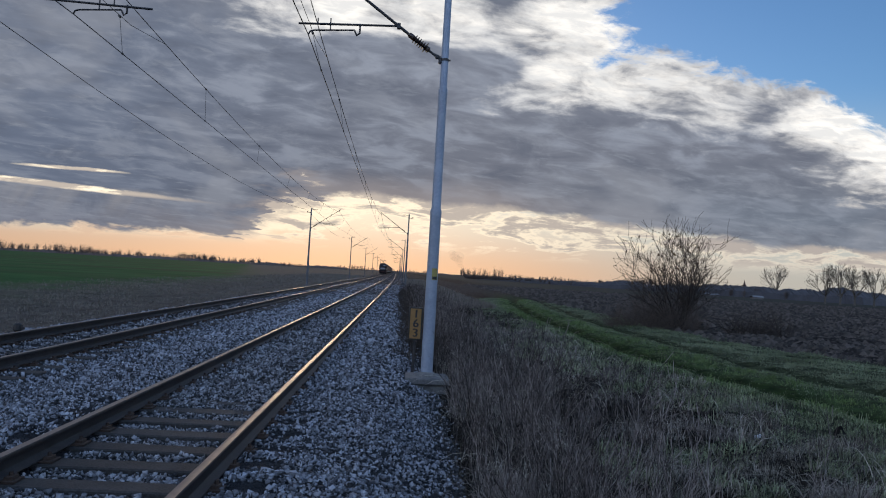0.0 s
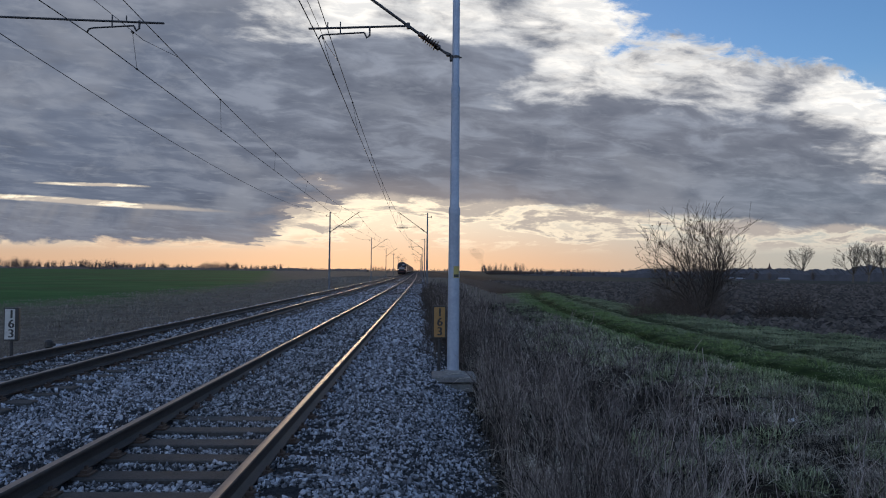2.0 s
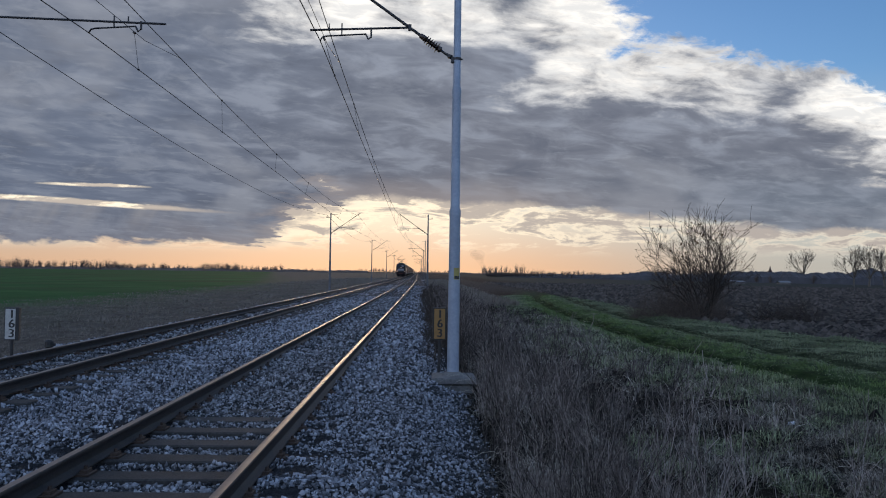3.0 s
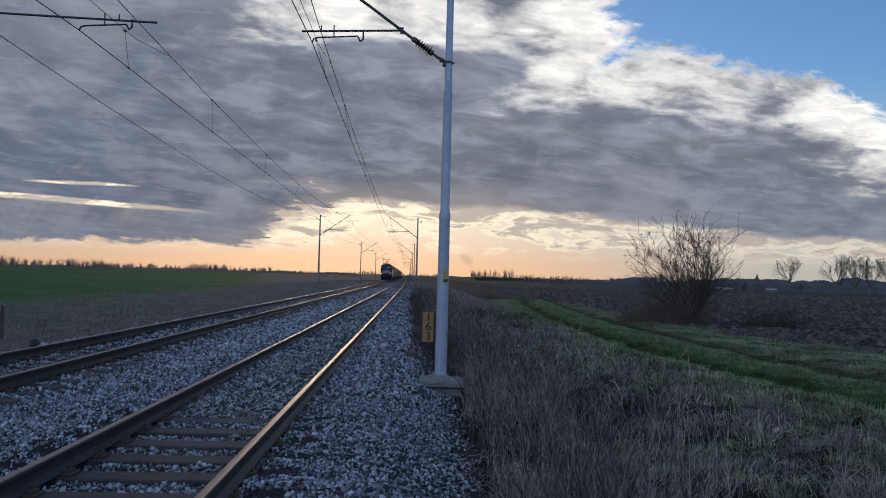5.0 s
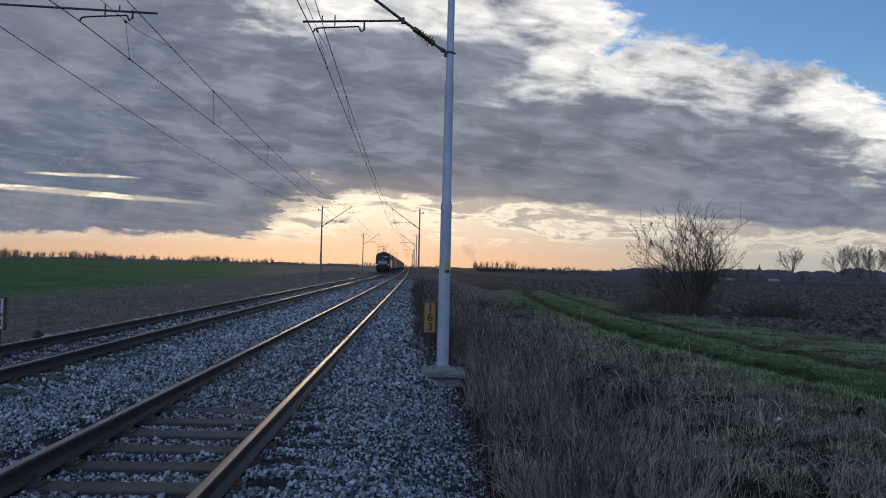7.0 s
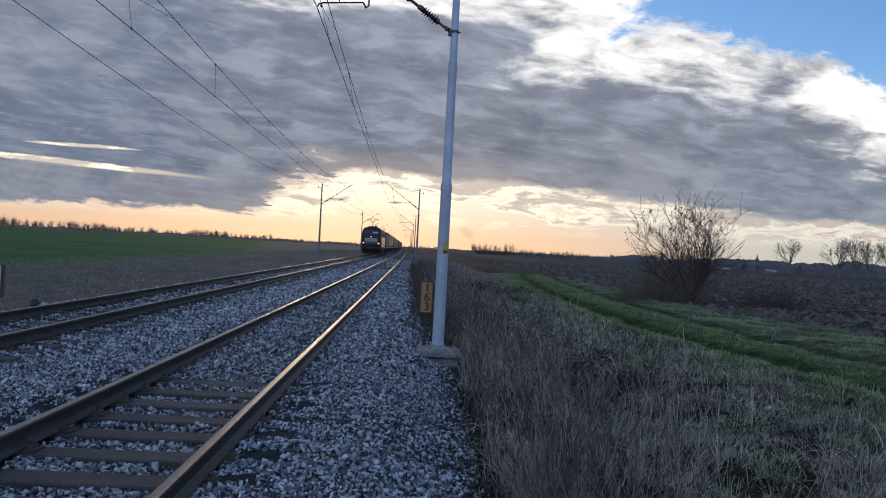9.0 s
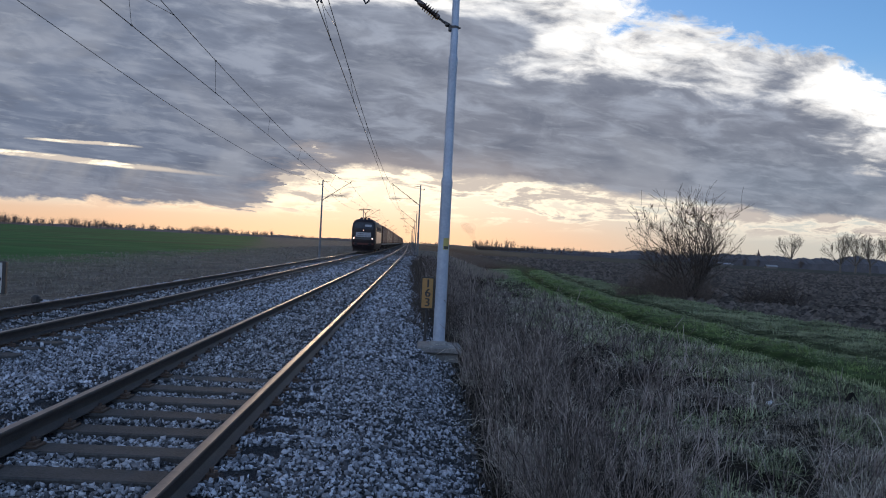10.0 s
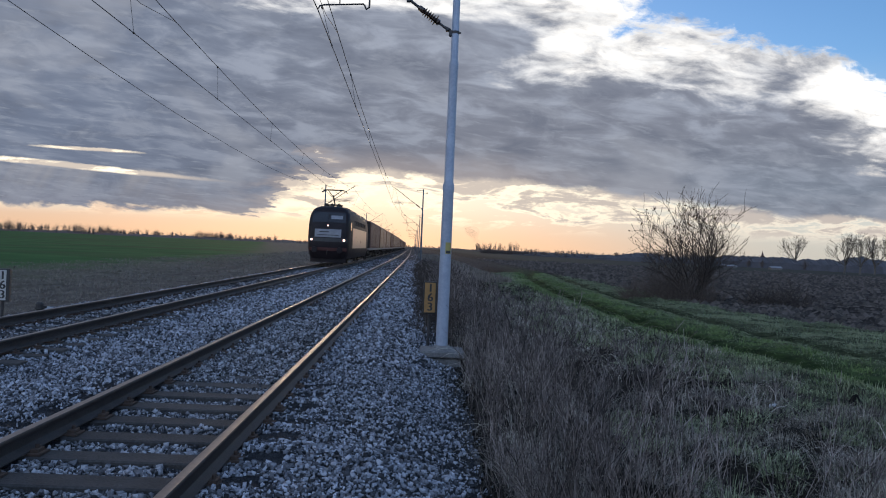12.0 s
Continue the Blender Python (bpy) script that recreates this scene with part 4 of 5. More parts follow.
def build_grass():
    rng = np.random.default_rng(21)

    def clear_of_footing(x, y):
        s = x - bows(y)
        return (s > 0.42 + 0.3 * rng.random(len(x))) & ~((s < 1.0) & (y > 10.9) & (y < 13.0))

    def tufts(count, each, s0, s1, y0, y1, power, radius):
        """Blades gathered in tufts that fan outwards, tallest in the middle."""
        cx, cy = scatter(rng, count, s0, s1, y0, y1, power)
        big = rng.uniform(0.5, 1.5, count)
        k = np.repeat(np.arange(count), each)
        a, r = rng.uniform(0, 6.283, len(k)), np.sqrt(rng.random(len(k)))
        return cx[k] + np.cos(a) * r * radius * big[k], cy[k] + np.sin(a) * r * radius * big[k], a, big[k] * (1.15 - 0.55 * r), cx[k], cy[k]

    def rough(x, y):
        """High where old growth stands, low in the dark hollows between."""
        return patchy(x, y, 1.25, 20.0) + 0.6 * patchy(x, y, 2.9, 23.0)

    def hollow(x, y):
        """True in gaps kept bare so that the soil's painted shade shows."""
        s = x - bows(y)
        return (patchy(x, y, 0.95, 61.0) + 0.35 * patchy(x, y, 2.6, 67.0) > 0.30 + 0.25 * (1 - smoothstep(y, 7.0, 10.0))) & (s > 1.3)

    def trail(x, y):
        return x - bows(y) - path_line(y)

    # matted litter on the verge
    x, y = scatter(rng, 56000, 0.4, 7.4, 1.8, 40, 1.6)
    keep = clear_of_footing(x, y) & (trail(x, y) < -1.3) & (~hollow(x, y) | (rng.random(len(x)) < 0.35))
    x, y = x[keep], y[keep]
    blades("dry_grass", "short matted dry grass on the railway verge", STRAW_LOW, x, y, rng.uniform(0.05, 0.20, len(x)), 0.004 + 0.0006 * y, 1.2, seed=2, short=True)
    # tussocks of dead grass; pale, brown and olive ones
    for name, what, material, count, seed, low, high in (("pale_tussocks", "fanned tussocks of pale dead grass on the verge", STRAW, 1700, 12, 0.07, 0.30),
                                                         ("brown_tussocks", "brown tussocks of dead grass on the verge", STRAW_DARK, 1900, 13, 0.08, 0.34),
                                                         ("olive_tussocks", "grey-green tussocks among dead grass", SAGE, 1500, 14, 0.06, 0.20)):
        x, y, a, big, cx, cy = tufts(count, 62, 0.8, 6.4, 2.2, 34, 1.45, 0.15)
        field, lie_of = rough(cx, cy), patchy(cx, cy, 0.42, 31.0 + seed)
        t = trail(x, y)
        keep = clear_of_footing(x, y) & (field > 0.06) & ~hollow(cx, cy) & (lie_of > -0.10) & (t < -1.3 + 0.6 * lie_of)
        if material is SAGE:
            keep &= (t > -4.2)
        if material is STRAW_DARK:
            keep &= (t < -2.0)
        x, y, a, big, field = x[keep], y[keep], a[keep], big[keep], field[keep]
        tall = rng.uniform(low, high, len(x)) * big * np.clip(0.55 + 1.3 * field, 0.4, 1.3)
        blades(name, what, material, x, y, tall, 0.0032 + 0.0005 * y, 1.0, seed=seed, droop=0.45, toward=a)
    # upright stalks, tallest beside the ballast
    x, y = scatter(rng, 40000, 0.15, 5.6, 2.5, 85, 1.55)
    p = patchy(x, y, 0.8, 5.0)
    s = x - bows(y)
    keep = (p > 0.50 * smoothstep(s, 1.2, 2.8) - 0.22) & ((s < 1.9) | (rough(x, y) > 0.05)) & ((s > 0.75) | (y > 14.2)) & ~((s < 1.0) & (y > 10.9) & (y < 13.0))
    keep &= (trail(x, y) < -1.8) & ~hollow(x, y)
    x, y, p, s = x[keep], y[keep], p[keep], s[keep]
    fade = (1 - 0.74 * smoothstep(s, 1.4, 2.8)) * (1 + 0.8 * patchy(x, y, 0.33, 8.0))
    tall = rng.uniform(0.25, 0.95, len(x)) * (0.75 + 0.9 * np.maximum(p, 0)) * fade
    stand = s < 1.9 + 0.5 * patchy(x, y, 0.7, 44.0)
    blades("dead_weeds", "tall dead weed stalks on the railway verge", STRAW_DARK, x[stand], y[stand], tall[stand], 0.0028 + 0.0004 * y[stand], 0.26, seed=3, droop=0.3)
    stand = ~stand
    blades("fallen_weeds", "tangled fallen weed stalks on the railway verge", STRAW_DARK, x[stand], y[stand], tall[stand], 0.0028 + 0.0004 * y[stand], 1.0, seed=33, droop=0.4)
    x, y = scatter(rng, 5200, 0.8, 5.6, 2.6, 26, 1.4)
    keep = rough(x, y) > -0.1
    x, y = x[keep], y[keep]
    straws("bent_stalks", "long pale straw stalks bowed to the ground", STRAW, x, y, rng.uniform(0.2, 1.0, len(x)) ** 1.3, 7)
    # branching dead herbs
    herb_rng, segs = random.Random(41), []
    for k in range(540):
        y = 3.2 + 36 * herb_rng.random() ** 1.4
        s = herb_rng.uniform(0.8, 4.0) if k % 3 == 0 else herb_rng.uniform(0.7, 1.9)
        if 10.5 < y < 13.2 and s < 1.15:
            continue
        x = s + bow(y)
        foot = Vector((x, y, float(ground_z(x, y)) - 0.02))
        d = Vector((herb_rng.gauss(0, 0.18), herb_rng.gauss(0, 0.18), 1)).normalized()
        high = herb_rng.uniform(0.35, 0.85) * (1.25 if s < 2.0 else 0.7)
        grow(herb_rng, segs, foot, d, high, 0.004 + 0.0002 * y, 2, 0.36, 0.22, None, (4, 8), 5, 0.10)
    segs = [(a, b, max(r, 0.0016 + 0.0001 * a[1]), max(q, 0.0011 + 0.0001 * a[1])) for a, b, r, q in segs]
    tagged(new("dead_herbs", twig_mesh("dead_herbs", segs, STRAW_DARK, 3)), "branching brown dead herbs on the railway verge", "weeds", kind="stuff")
    segs = []
    for k in range(240):
        y = 14.0 + 40 * herb_rng.random() ** 1.3
        s = herb_rng.uniform(0.15, 0.95) - 0.004 * y
        x = s + bow(y)
        foot = Vector((x, y, float(ground_z(x, y)) - 0.02))
        d = Vector((herb_rng.gauss(0, 0.3), herb_rng.gauss(0, 0.3), 1)).normalized()
        grow(herb_rng, segs, foot, d, herb_rng.uniform(0.35, 0.85), 0.006 + 0.0002 * y, 2, 0.5, 0.1, None, (4, 8), 5, 0.16)
    segs = [(a, b, max(r, 0.002 + 0.00012 * a[1]), max(q, 0.0015 + 0.0001 * a[1])) for a, b, r, q in segs]
    tagged(new("dark_scrub", twig_mesh("dark_scrub", segs, BARK, 3)), "low dark scrub along the edge of the ballast", "weeds", kind="stuff")
    # the field path and the meadow beside it
    x, y = scatter(rng, 170000, 3.4, 17.0, 4.0, 66, 1.5)
    t, s = trail(x, y), x - bows(y)
    keep = (t > -3.0 + rng.normal(0, 0.5, len(x))) & (s < plough_edge(y) + 0.5 * rng.normal(0, 1, len(x)))
    x, y, t = x[keep], y[keep], t[keep]
    p = patchy(x, y, 0.8, 9.0) + 0.5 * patchy(x, y, 2.4, 4.0)
    rut = np.minimum(np.abs(t), np.abs(t - 2.5) + 0.15)
    keep = (rut > 0.30 + 0.45 * p) | (rng.random(len(x)) < 0.22)
    x, y, t, p, rut = x[keep], y[keep], t[keep], p[keep], rut[keep]
    chance = smoothstep(t, -1.9, -0.6) * (1 - smoothstep(t, 0.4, 2.2)) * (0.62 + 0.9 * p) + 0.08
    green = rng.random(len(x)) < chance
    tall = rng.uniform(0.04, 0.12, len(x)) * (0.8 + 0.7 * np.maximum(p, -0.5))
    tall = np.maximum(tall * np.where(rut < 0.55, 0.45, 1.0), 0.025)
    blades("path_grass", "short green grass of a field path", GREEN, x[green], y[green], tall[green], 0.005 + 0.0007 * y[green], 0.9, seed=4, short=True)
    blades("meadow_grass", "pale mixed grass beside a field path", MEADOW, x[~green], y[~green], tall[~green] * 0.9, 0.005 + 0.0007 * y[~green], 1.1, seed=5, droop=0.5, short=True)
    x, y, a, big, cx, cy = tufts(2600, 40, 3.4, 15.0, 5.0, 46, 1.45, 0.15)
    t, s = trail(x, y), x - bows(y)
    lush = (patchy(cx, cy, 0.9, 37.0) > -0.05) & (s < plough_edge(y))
    edge = lush & (((t > -1.7) & (t < -0.55)) | ((t > 0.6) & (t < 1.5)))
    beyond = lush & ((t >= 2.9) | ((t < -1.5) & (t > -3.4)))
    blades("turf_tufts", "thick green turf tufts along the worn rut", GREEN, x[edge], y[edge], rng.uniform(0.05, 0.17, edge.sum()) * big[edge], 0.0045 + 0.0006 * y[edge], 0.9, seed=24, toward=a[edge])
    blades("meadow_tufts", "pale green grass tufts beside a field path", MEADOW, x[beyond], y[beyond], rng.uniform(0.05, 0.15, beyond.sum()) * big[beyond], 0.0045 + 0.0006 * y[beyond], 1.0, seed=15, droop=0.5, toward=a[beyond])
    x, y, a, big, cx, cy = tufts(3300, 30, 3.0, 7.6, 5.0, 30, 1.3, 0.15)
    t = trail(x, y)
    keep = (t > -3.7 + patchy(cx, cy, 0.6, 47.0)) & (t < -0.9) & (patchy(cx, cy, 1.1, 53.0) > -0.14) & ~hollow(cx, cy)
    x, y, a, big = x[keep], y[keep], a[keep], big[keep]
    blades("fringe_tufts", "grey-green grass tufts between dead weeds and path", SAGE, x, y, rng.uniform(0.05, 0.17, len(x)) * big, 0.0036 + 0.0005 * y, 1.1, seed=52, droop=0.45, toward=a)
    x, y, a, big, cx, cy = tufts(460, 52, 2.6, 7.0, 4.0, 9.5, 1.0, 0.16)
    pale = patchy(cx, cy, 1.4, 71.0) > 0.05
    for name, what, material, pick in (("near_straw_tufts", "pale straw tufts in rough grass", STRAW, pale), ("near_grass_tufts", "grey-green tufts in rough grass", SAGE, ~pale)):
        blades(name, what, material, x[pick], y[pick], rng.uniform(0.06, 0.22, pick.sum()) * big[pick], 0.0034 + 0.0005 * y[pick], 1.1, seed=57, droop=0.45, toward=a[pick])
    x, y = scatter(rng, 14000, 0.6, 6.0, 45, 190, 1.5)
    blades("far_verge_grass", "faded dry grass along the distant verge", VERGE, x, y, rng.uniform(0.15, 0.50, len(x)), 0.0012 * y, 0.4, seed=16, short=True)
    x, y = scatter(rng, 85000, -27, -9.2, 8, 240, 1.9)
    p = patchy(x, y, 0.35, 3.0) + 0.5 * patchy(x, y, 1.3, 6.0)
    keep = rng.random(len(x)) < 1 - 0.9 * smoothstep(-(x - bows(y)), 15.0, 26.0) + 0.5 * p
    x, y, p = x[keep], y[keep], p[keep]
    tall = np.clip(rng.uniform(0.05, 0.15, len(x)) * (1 + 1.5 * p), 0.03, 0.4)
    blades("verge_grass", "brown dry grass between railway and green field", VERGE, x, y, tall, 0.006 + 0.0008 * y, 1.3, seed=6, droop=0.4, short=True)


def twig_mesh(name, segs, material, sides=4):
    """Tapered twigs as one mesh; segs: start, end, and the two radii."""
    p0 = np.array([s[0] for s in segs])
    p1 = np.array([s[1] for s in segs])
    r0, r1 = np.array([s[2] for s in segs]), np.array([s[3] for s in segs])
    d = p1 - p0
    d /= np.linalg.norm(d, axis=1, keepdims=True) + 1e-9
    ref = np.where(np.abs(d[:, 2:3]) < 0.9, [[0, 0, 1.0]], [[1.0, 0, 0]])
    side = np.cross(d, ref)
    side /= np.linalg.norm(side, axis=1, keepdims=True)
    up = np.cross(side, d)
    a = 2 * np.pi * np.arange(sides) / sides
    ring = side[:, None] * np.cos(a)[None, :, None] + up[:, None] * np.sin(a)[None, :, None]
    v = np.concatenate([p0[:, None] + ring * r0[:, None, None], p1[:, None] + ring * r1[:, None, None]], 1).reshape(-1, 3)
    f = np.array([(j, (j + 1) % sides, sides + (j + 1) % sides, sides + j) for j in range(sides)])
    f = (f[None] + (np.arange(len(segs)) * 2 * sides)[:, None, None]).ravel()
    me = raw_mesh(name, v, f, np.full(len(segs) * sides, 4), material)
    me.polygons.foreach_set("use_smooth", [True] * len(me.polygons))
    return me


def grow(rng, segs, p, d, length, radius, level, spread=0.5, lift=0.15, tips=None, kids=(4, 7), pieces=5, wiggle=0.12):
    """A limb that bends on its way and bears smaller limbs."""
    step = length / pieces
    for k in range(pieces):
        d = (d + Vector((rng.gauss(0, wiggle), rng.gauss(0, wiggle), rng.gauss(0, wiggle * 0.6) + lift * 0.3))).normalized()
        q = p + d * step
        ra, rb = radius * (1 - 0.8 * k / pieces), radius * (1 - 0.8 * (k + 1) / pieces)
        segs.append((tuple(p), tuple(q), ra, rb))
        if level > 0 and k >= 1:
            for _ in range(max(0, round(rng.uniform(*kids) / pieces + rng.uniform(-0.4, 0.4)))):
                side = Vector((rng.gauss(0, 1), rng.gauss(0, 1), rng.gauss(0.25, 0.6))).normalized()
                nd = (d * (1 - spread) + side * spread).normalized()
                grow(rng, segs, q, nd, length * rng.uniform(0.35, 0.6), rb * 0.62, level - 1, spread, lift, tips, kids, max(3, pieces - 1), wiggle)
        p = q
    if tips is not None:
        tips.append(tuple(p))


def leaf_mesh(name, spots, size, material, seed=1):
    rng = np.random.default_rng(seed)
    c = np.array(spots)
    n = len(c)
    a, b = rng.normal(size=(n, 3)), rng.normal(size=(n, 3))
    a /= np.linalg.norm(a, axis=1, keepdims=True)
    b -= a * (a * b).sum(1, keepdims=True)
    b /= np.linalg.norm(b, axis=1, keepdims=True)
    k = size * rng.uniform(0.6, 1.3, (n, 1))
    v = np.stack([c - a * k, c - b * k * 0.45, c + a * k, c + b * k * 0.45], 1).reshape(-1, 3)
    return raw_mesh(name, v, np.arange(4 * n), np.full(n, 4), material)


def build_bush():
    rng = random.Random(8)
    x0, y0 = 13.3, 34.0
    z0 = float(ground_z(x0, y0))
    bush = thing("shrub", "large bare shrub with upright twigs and few withered leaves", "shrub", at=pose(x0, y0, z0))
    segs, tips = [], []
    for k in range(17):
        a = 2.4 * k + rng.uniform(-0.3, 0.3)
        out = 0.04 + 1.0 * (k * 0.618 % 1.0)
        d = Vector((math.cos(a) * out, math.sin(a) * out, 1.0)).normalized()
        foot = Vector((math.cos(a) * rng.uniform(0, 0.28), math.sin(a) * rng.uniform(0, 0.25), -0.05))
        grow(rng, segs, foot, d, rng.uniform(3.3, 3.9) * (0.92 + 0.16 * out), rng.uniform(0.05, 0.07), 2, 0.50, 0.10, tips, (7.0, 10.5), 10, 0.16)
    # low limbs that reach out sideways
    for a in (3.0, 3.4, 2.7, 3.7, 0.2, -0.3):
        d = Vector((math.cos(a), math.sin(a), 0.75)).normalized()
        grow(rng, segs, Vector((0.3 * math.cos(a), 0.2 * math.sin(a), 0.2)), d, rng.uniform(3.0, 3.9), 0.034, 2, 0.42, 0.10, tips, (5.0, 8.0), 9, 0.10)
    segs = [(a, b, max(r, 0.009), max(q, 0.006)) for a, b, r, q in segs if abs(b[0]) < 2.9 and b[2] > -0.1]
    joined, whole = {s[0] for s in segs if s[0][2] < 0.0 or s[0][2] == 0.2}, []
    for s in segs:
        if s[0] in joined:
            joined.add(s[1])
            whole.append(s)
    segs = whole
    part("branch_crown", twig_mesh("branch_crown", segs, BARK, 3), BARK, bush)
    leaves = [t for t in tips if t in joined and rng.random() < (0.30 if t[0] < 0.2 else 0.08) and 1.2 < t[2] < 4.6]
    part("leaves", leaf_mesh("leaves", leaves, 0.085, LEAF), LEAF, bush, "sparse withered brown leaves")
    # thicket round the foot
    segs = []
    for k in range(680):
        a, r = rng.uniform(0, 6.283), rng.random() ** 0.6
        foot = Vector((math.cos(a) * r * 2.4 - 1.2, math.sin(a) * r * 1.6, -0.05))
        d = Vector((rng.gauss(0, 0.7), rng.gauss(0, 0.7), rng.uniform(0.4, 1.2))).normalized()
        grow(rng, segs, foot, d, rng.uniform(0.8, 2.0) * (1.25 - 0.75 * r), 0.012, 2, 0.55, 0.0, None, (3, 5), 4)
    part("undergrowth", twig_mesh("undergrowth", segs, BRAMBLE, 3), BRAMBLE, bush, "dense tangle of reddish-brown brambles")
    # cut branches lying beside it
    x1, y1 = 16.4, 32.5
    pile = thing("brush_pile", "heap of dark cut branches on rough grass", "brush pile", at=pose(x1, y1, float(ground_z(x1, y1))))
    segs = []
    for k in range(130):
        foot = Vector((rng.uniform(-1.5, 1.5), rng.uniform(-0.6, 0.6), rng.uniform(0, 0.3)))
        d = Vector((rng.gauss(0, 0.8), rng.gauss(0, 0.6), abs(rng.gauss(0.45, 0.4)))).normalized()
        grow(rng, segs, foot, d, rng.uniform(0.6, 1.6), 0.022, 1, 0.5, 0.0, None, (3, 6), 4)
    part("branch_tangle", twig_mesh("branch_tangle", segs, BARK, 3), BARK, pile)


build_grass()
build_bush()


def build_tree(at, high, seed, what, wide=0.36):
    rng = random.Random(seed)
    tree = thing("bare_tree", what, "tree", "bare trees beyond the field", at=at)
    crown = []
    g = Geo()
    lean = rng.uniform(-0.3, 0.3)
    g.tube([(0, 0, -0.3), (0.05 * lean, 0, 0.4), (lean * 0.4, 0, high * 0.14), (lean, 0, high * 0.24)], [high * 0.030, high * 0.024, high * 0.020, high * 0.017], 8)
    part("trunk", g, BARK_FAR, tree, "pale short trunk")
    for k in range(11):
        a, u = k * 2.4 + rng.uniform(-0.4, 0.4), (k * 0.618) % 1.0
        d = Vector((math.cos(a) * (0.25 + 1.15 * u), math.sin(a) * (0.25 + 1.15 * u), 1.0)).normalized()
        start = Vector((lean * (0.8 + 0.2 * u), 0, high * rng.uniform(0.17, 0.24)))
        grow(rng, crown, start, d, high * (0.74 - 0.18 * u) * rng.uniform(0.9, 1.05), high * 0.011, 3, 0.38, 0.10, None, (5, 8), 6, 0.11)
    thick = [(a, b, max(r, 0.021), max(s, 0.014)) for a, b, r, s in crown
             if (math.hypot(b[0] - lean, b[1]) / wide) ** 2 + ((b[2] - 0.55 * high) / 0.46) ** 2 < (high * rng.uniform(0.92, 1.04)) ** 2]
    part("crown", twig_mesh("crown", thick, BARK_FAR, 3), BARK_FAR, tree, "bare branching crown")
    return tree


def build_trees():
    for x, y, h, seed, wide in ((139.0, 262.0, 13.2, 2, 0.48), (112.9, 187.4, 10.9, 3, 0.48), (115.6, 185.0, 11.2, 4, 0.42), (120.6, 186.5, 10.9, 5, 0.48), (127.0, 188.0, 10.6, 6, 0.46)):
        build_tree(pose(x, y, float(ground_z(x, y)), 0, 0, seed * 40), h, seed, "bare round-crowned tree beyond the ploughed field", wide)


build_trees()


def build_far_woods():
    """Distant tree belts and hedges as one uneven mass of twigs."""
    rng = np.random.default_rng(31)
    c = []

    def belt(x0, y0, x1, y1, low, high, n, dense=40, gap=0.2, slim=0.26, spread=12):
        for _ in range(n):
            t = rng.random()
            x, y = x0 + (x1 - x0) * t, y0 + (y1 - y0) * t + rng.normal(0, spread)
            if noise.noise((x * 0.012, y * 0.012, 2)) < -gap:
                continue
            h = rng.uniform(low, high) * (0.8 + 0.5 * noise.noise((x * 0.02, 3, 1)))
            a, rho = rng.uniform(0, 6.283, dense), np.sqrt(rng.random(dense))
            stem = rng.uniform(0.05, 0.55, dense) * h
            dome = h * (0.45 + 0.55 * np.sqrt(1 - rho ** 2 * 0.9))
            tip = stem + (dome - stem) * rng.uniform(0.3, 1.0, dense)
            reach = rho * slim * h
            w = h * 0.003 + 0.02
            one = np.stack([np.full(dense, x - w), np.full(dense, y), stem - 0.9], 1)
            two = np.stack([np.full(dense, x + w), np.full(dense, y), stem - 0.9], 1)
            end = np.stack([x + np.cos(a) * reach, y + np.sin(a) * reach, np.maximum(tip, stem + 0.1 * h) - 0.9], 1)
            one[0, 2] = two[0, 2] = -1.2
            one[0, 0], two[0, 0], end[0] = x - 2 * w, x + 2 * w, (x, y, h * 0.8)
            c.append(np.stack([one, two, end], 1))

    belt(-760, 900, -90, 1000, 4, 8, 900, 36, 0.9, 0.5)
    belt(-760, 900, -380, 930, 8, 20, 240, 60, 0.5, 0.42)
    belt(-420, 950, -200, 985, 8, 17, 200, 60, 0.5, 0.45)
    belt(-140, 1000, 40, 1250, 5, 10, 90, 60, 0.1, 0.4)
    belt(-90, 1150, 200, 1150, 3, 6, 300, 24, 0.9, 0.5)
    belt(62, 820, 112, 820, 11, 21, 40, 40, 0.9, 0.28)
    belt(120, 900, 420, 850, 5, 11, 260, 50, 0.5, 0.45)
    belt(222, 810, 285, 800, 9, 15, 34, 150, 0.9, 0.5)
    belt(280, 760, 560, 640, 7, 13, 360, 60, 0.6, 0.4)
    for ends in ((36, 430, 80, 310), (80, 310, 150, 232), (150, 232, 300, 226)):
        belt(*ends, 1.8, 4.2, 360, 59, 0.9, 0.6, 1.5)
        belt(*ends, 3.6, 5.4, 90, 120, 0.3, 0.4, 2.5)
    c = np.concatenate(c)
    n = len(c)
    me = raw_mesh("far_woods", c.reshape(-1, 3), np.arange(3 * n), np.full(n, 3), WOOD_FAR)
    tagged(new("far_woods", me), "dark leafless tree belts along the flat horizon", "woods", kind="stuff")

    def hedge(points, high, deep, step, material=WOOD_FAR):
        """A long ragged bank of scrub along a line of places."""
        rows = []
        for (x0, y0), (x1, y1) in zip(points, points[1:]):
            k = int(math.hypot(x1 - x0, y1 - y0) / step)
            for j in range(k):
                u = j / k
                x, y = x0 + (x1 - x0) * u, y0 + (y1 - y0) * u
                h = high * min(1.0, 0.04 + len(rows) * step / 160.0) * (0.66 + 0.35 * noise.noise((x * 0.03, y * 0.03, 4)) + 0.22 * noise.noise((x * 0.21, y * 0.21, 6)) + rng.uniform(-0.05, 0.05))
                rows.append([(x, y - deep, -1.4), (x + rng.normal(0, step * 0.2), y - deep * 0.8, -0.9 + h * 0.55), (x + rng.normal(0, step * 0.3), y, -0.9 + h),
                             (x, y + deep * 0.8, -0.9 + h * 0.5), (x, y + deep, -1.4)])
        g = Geo()
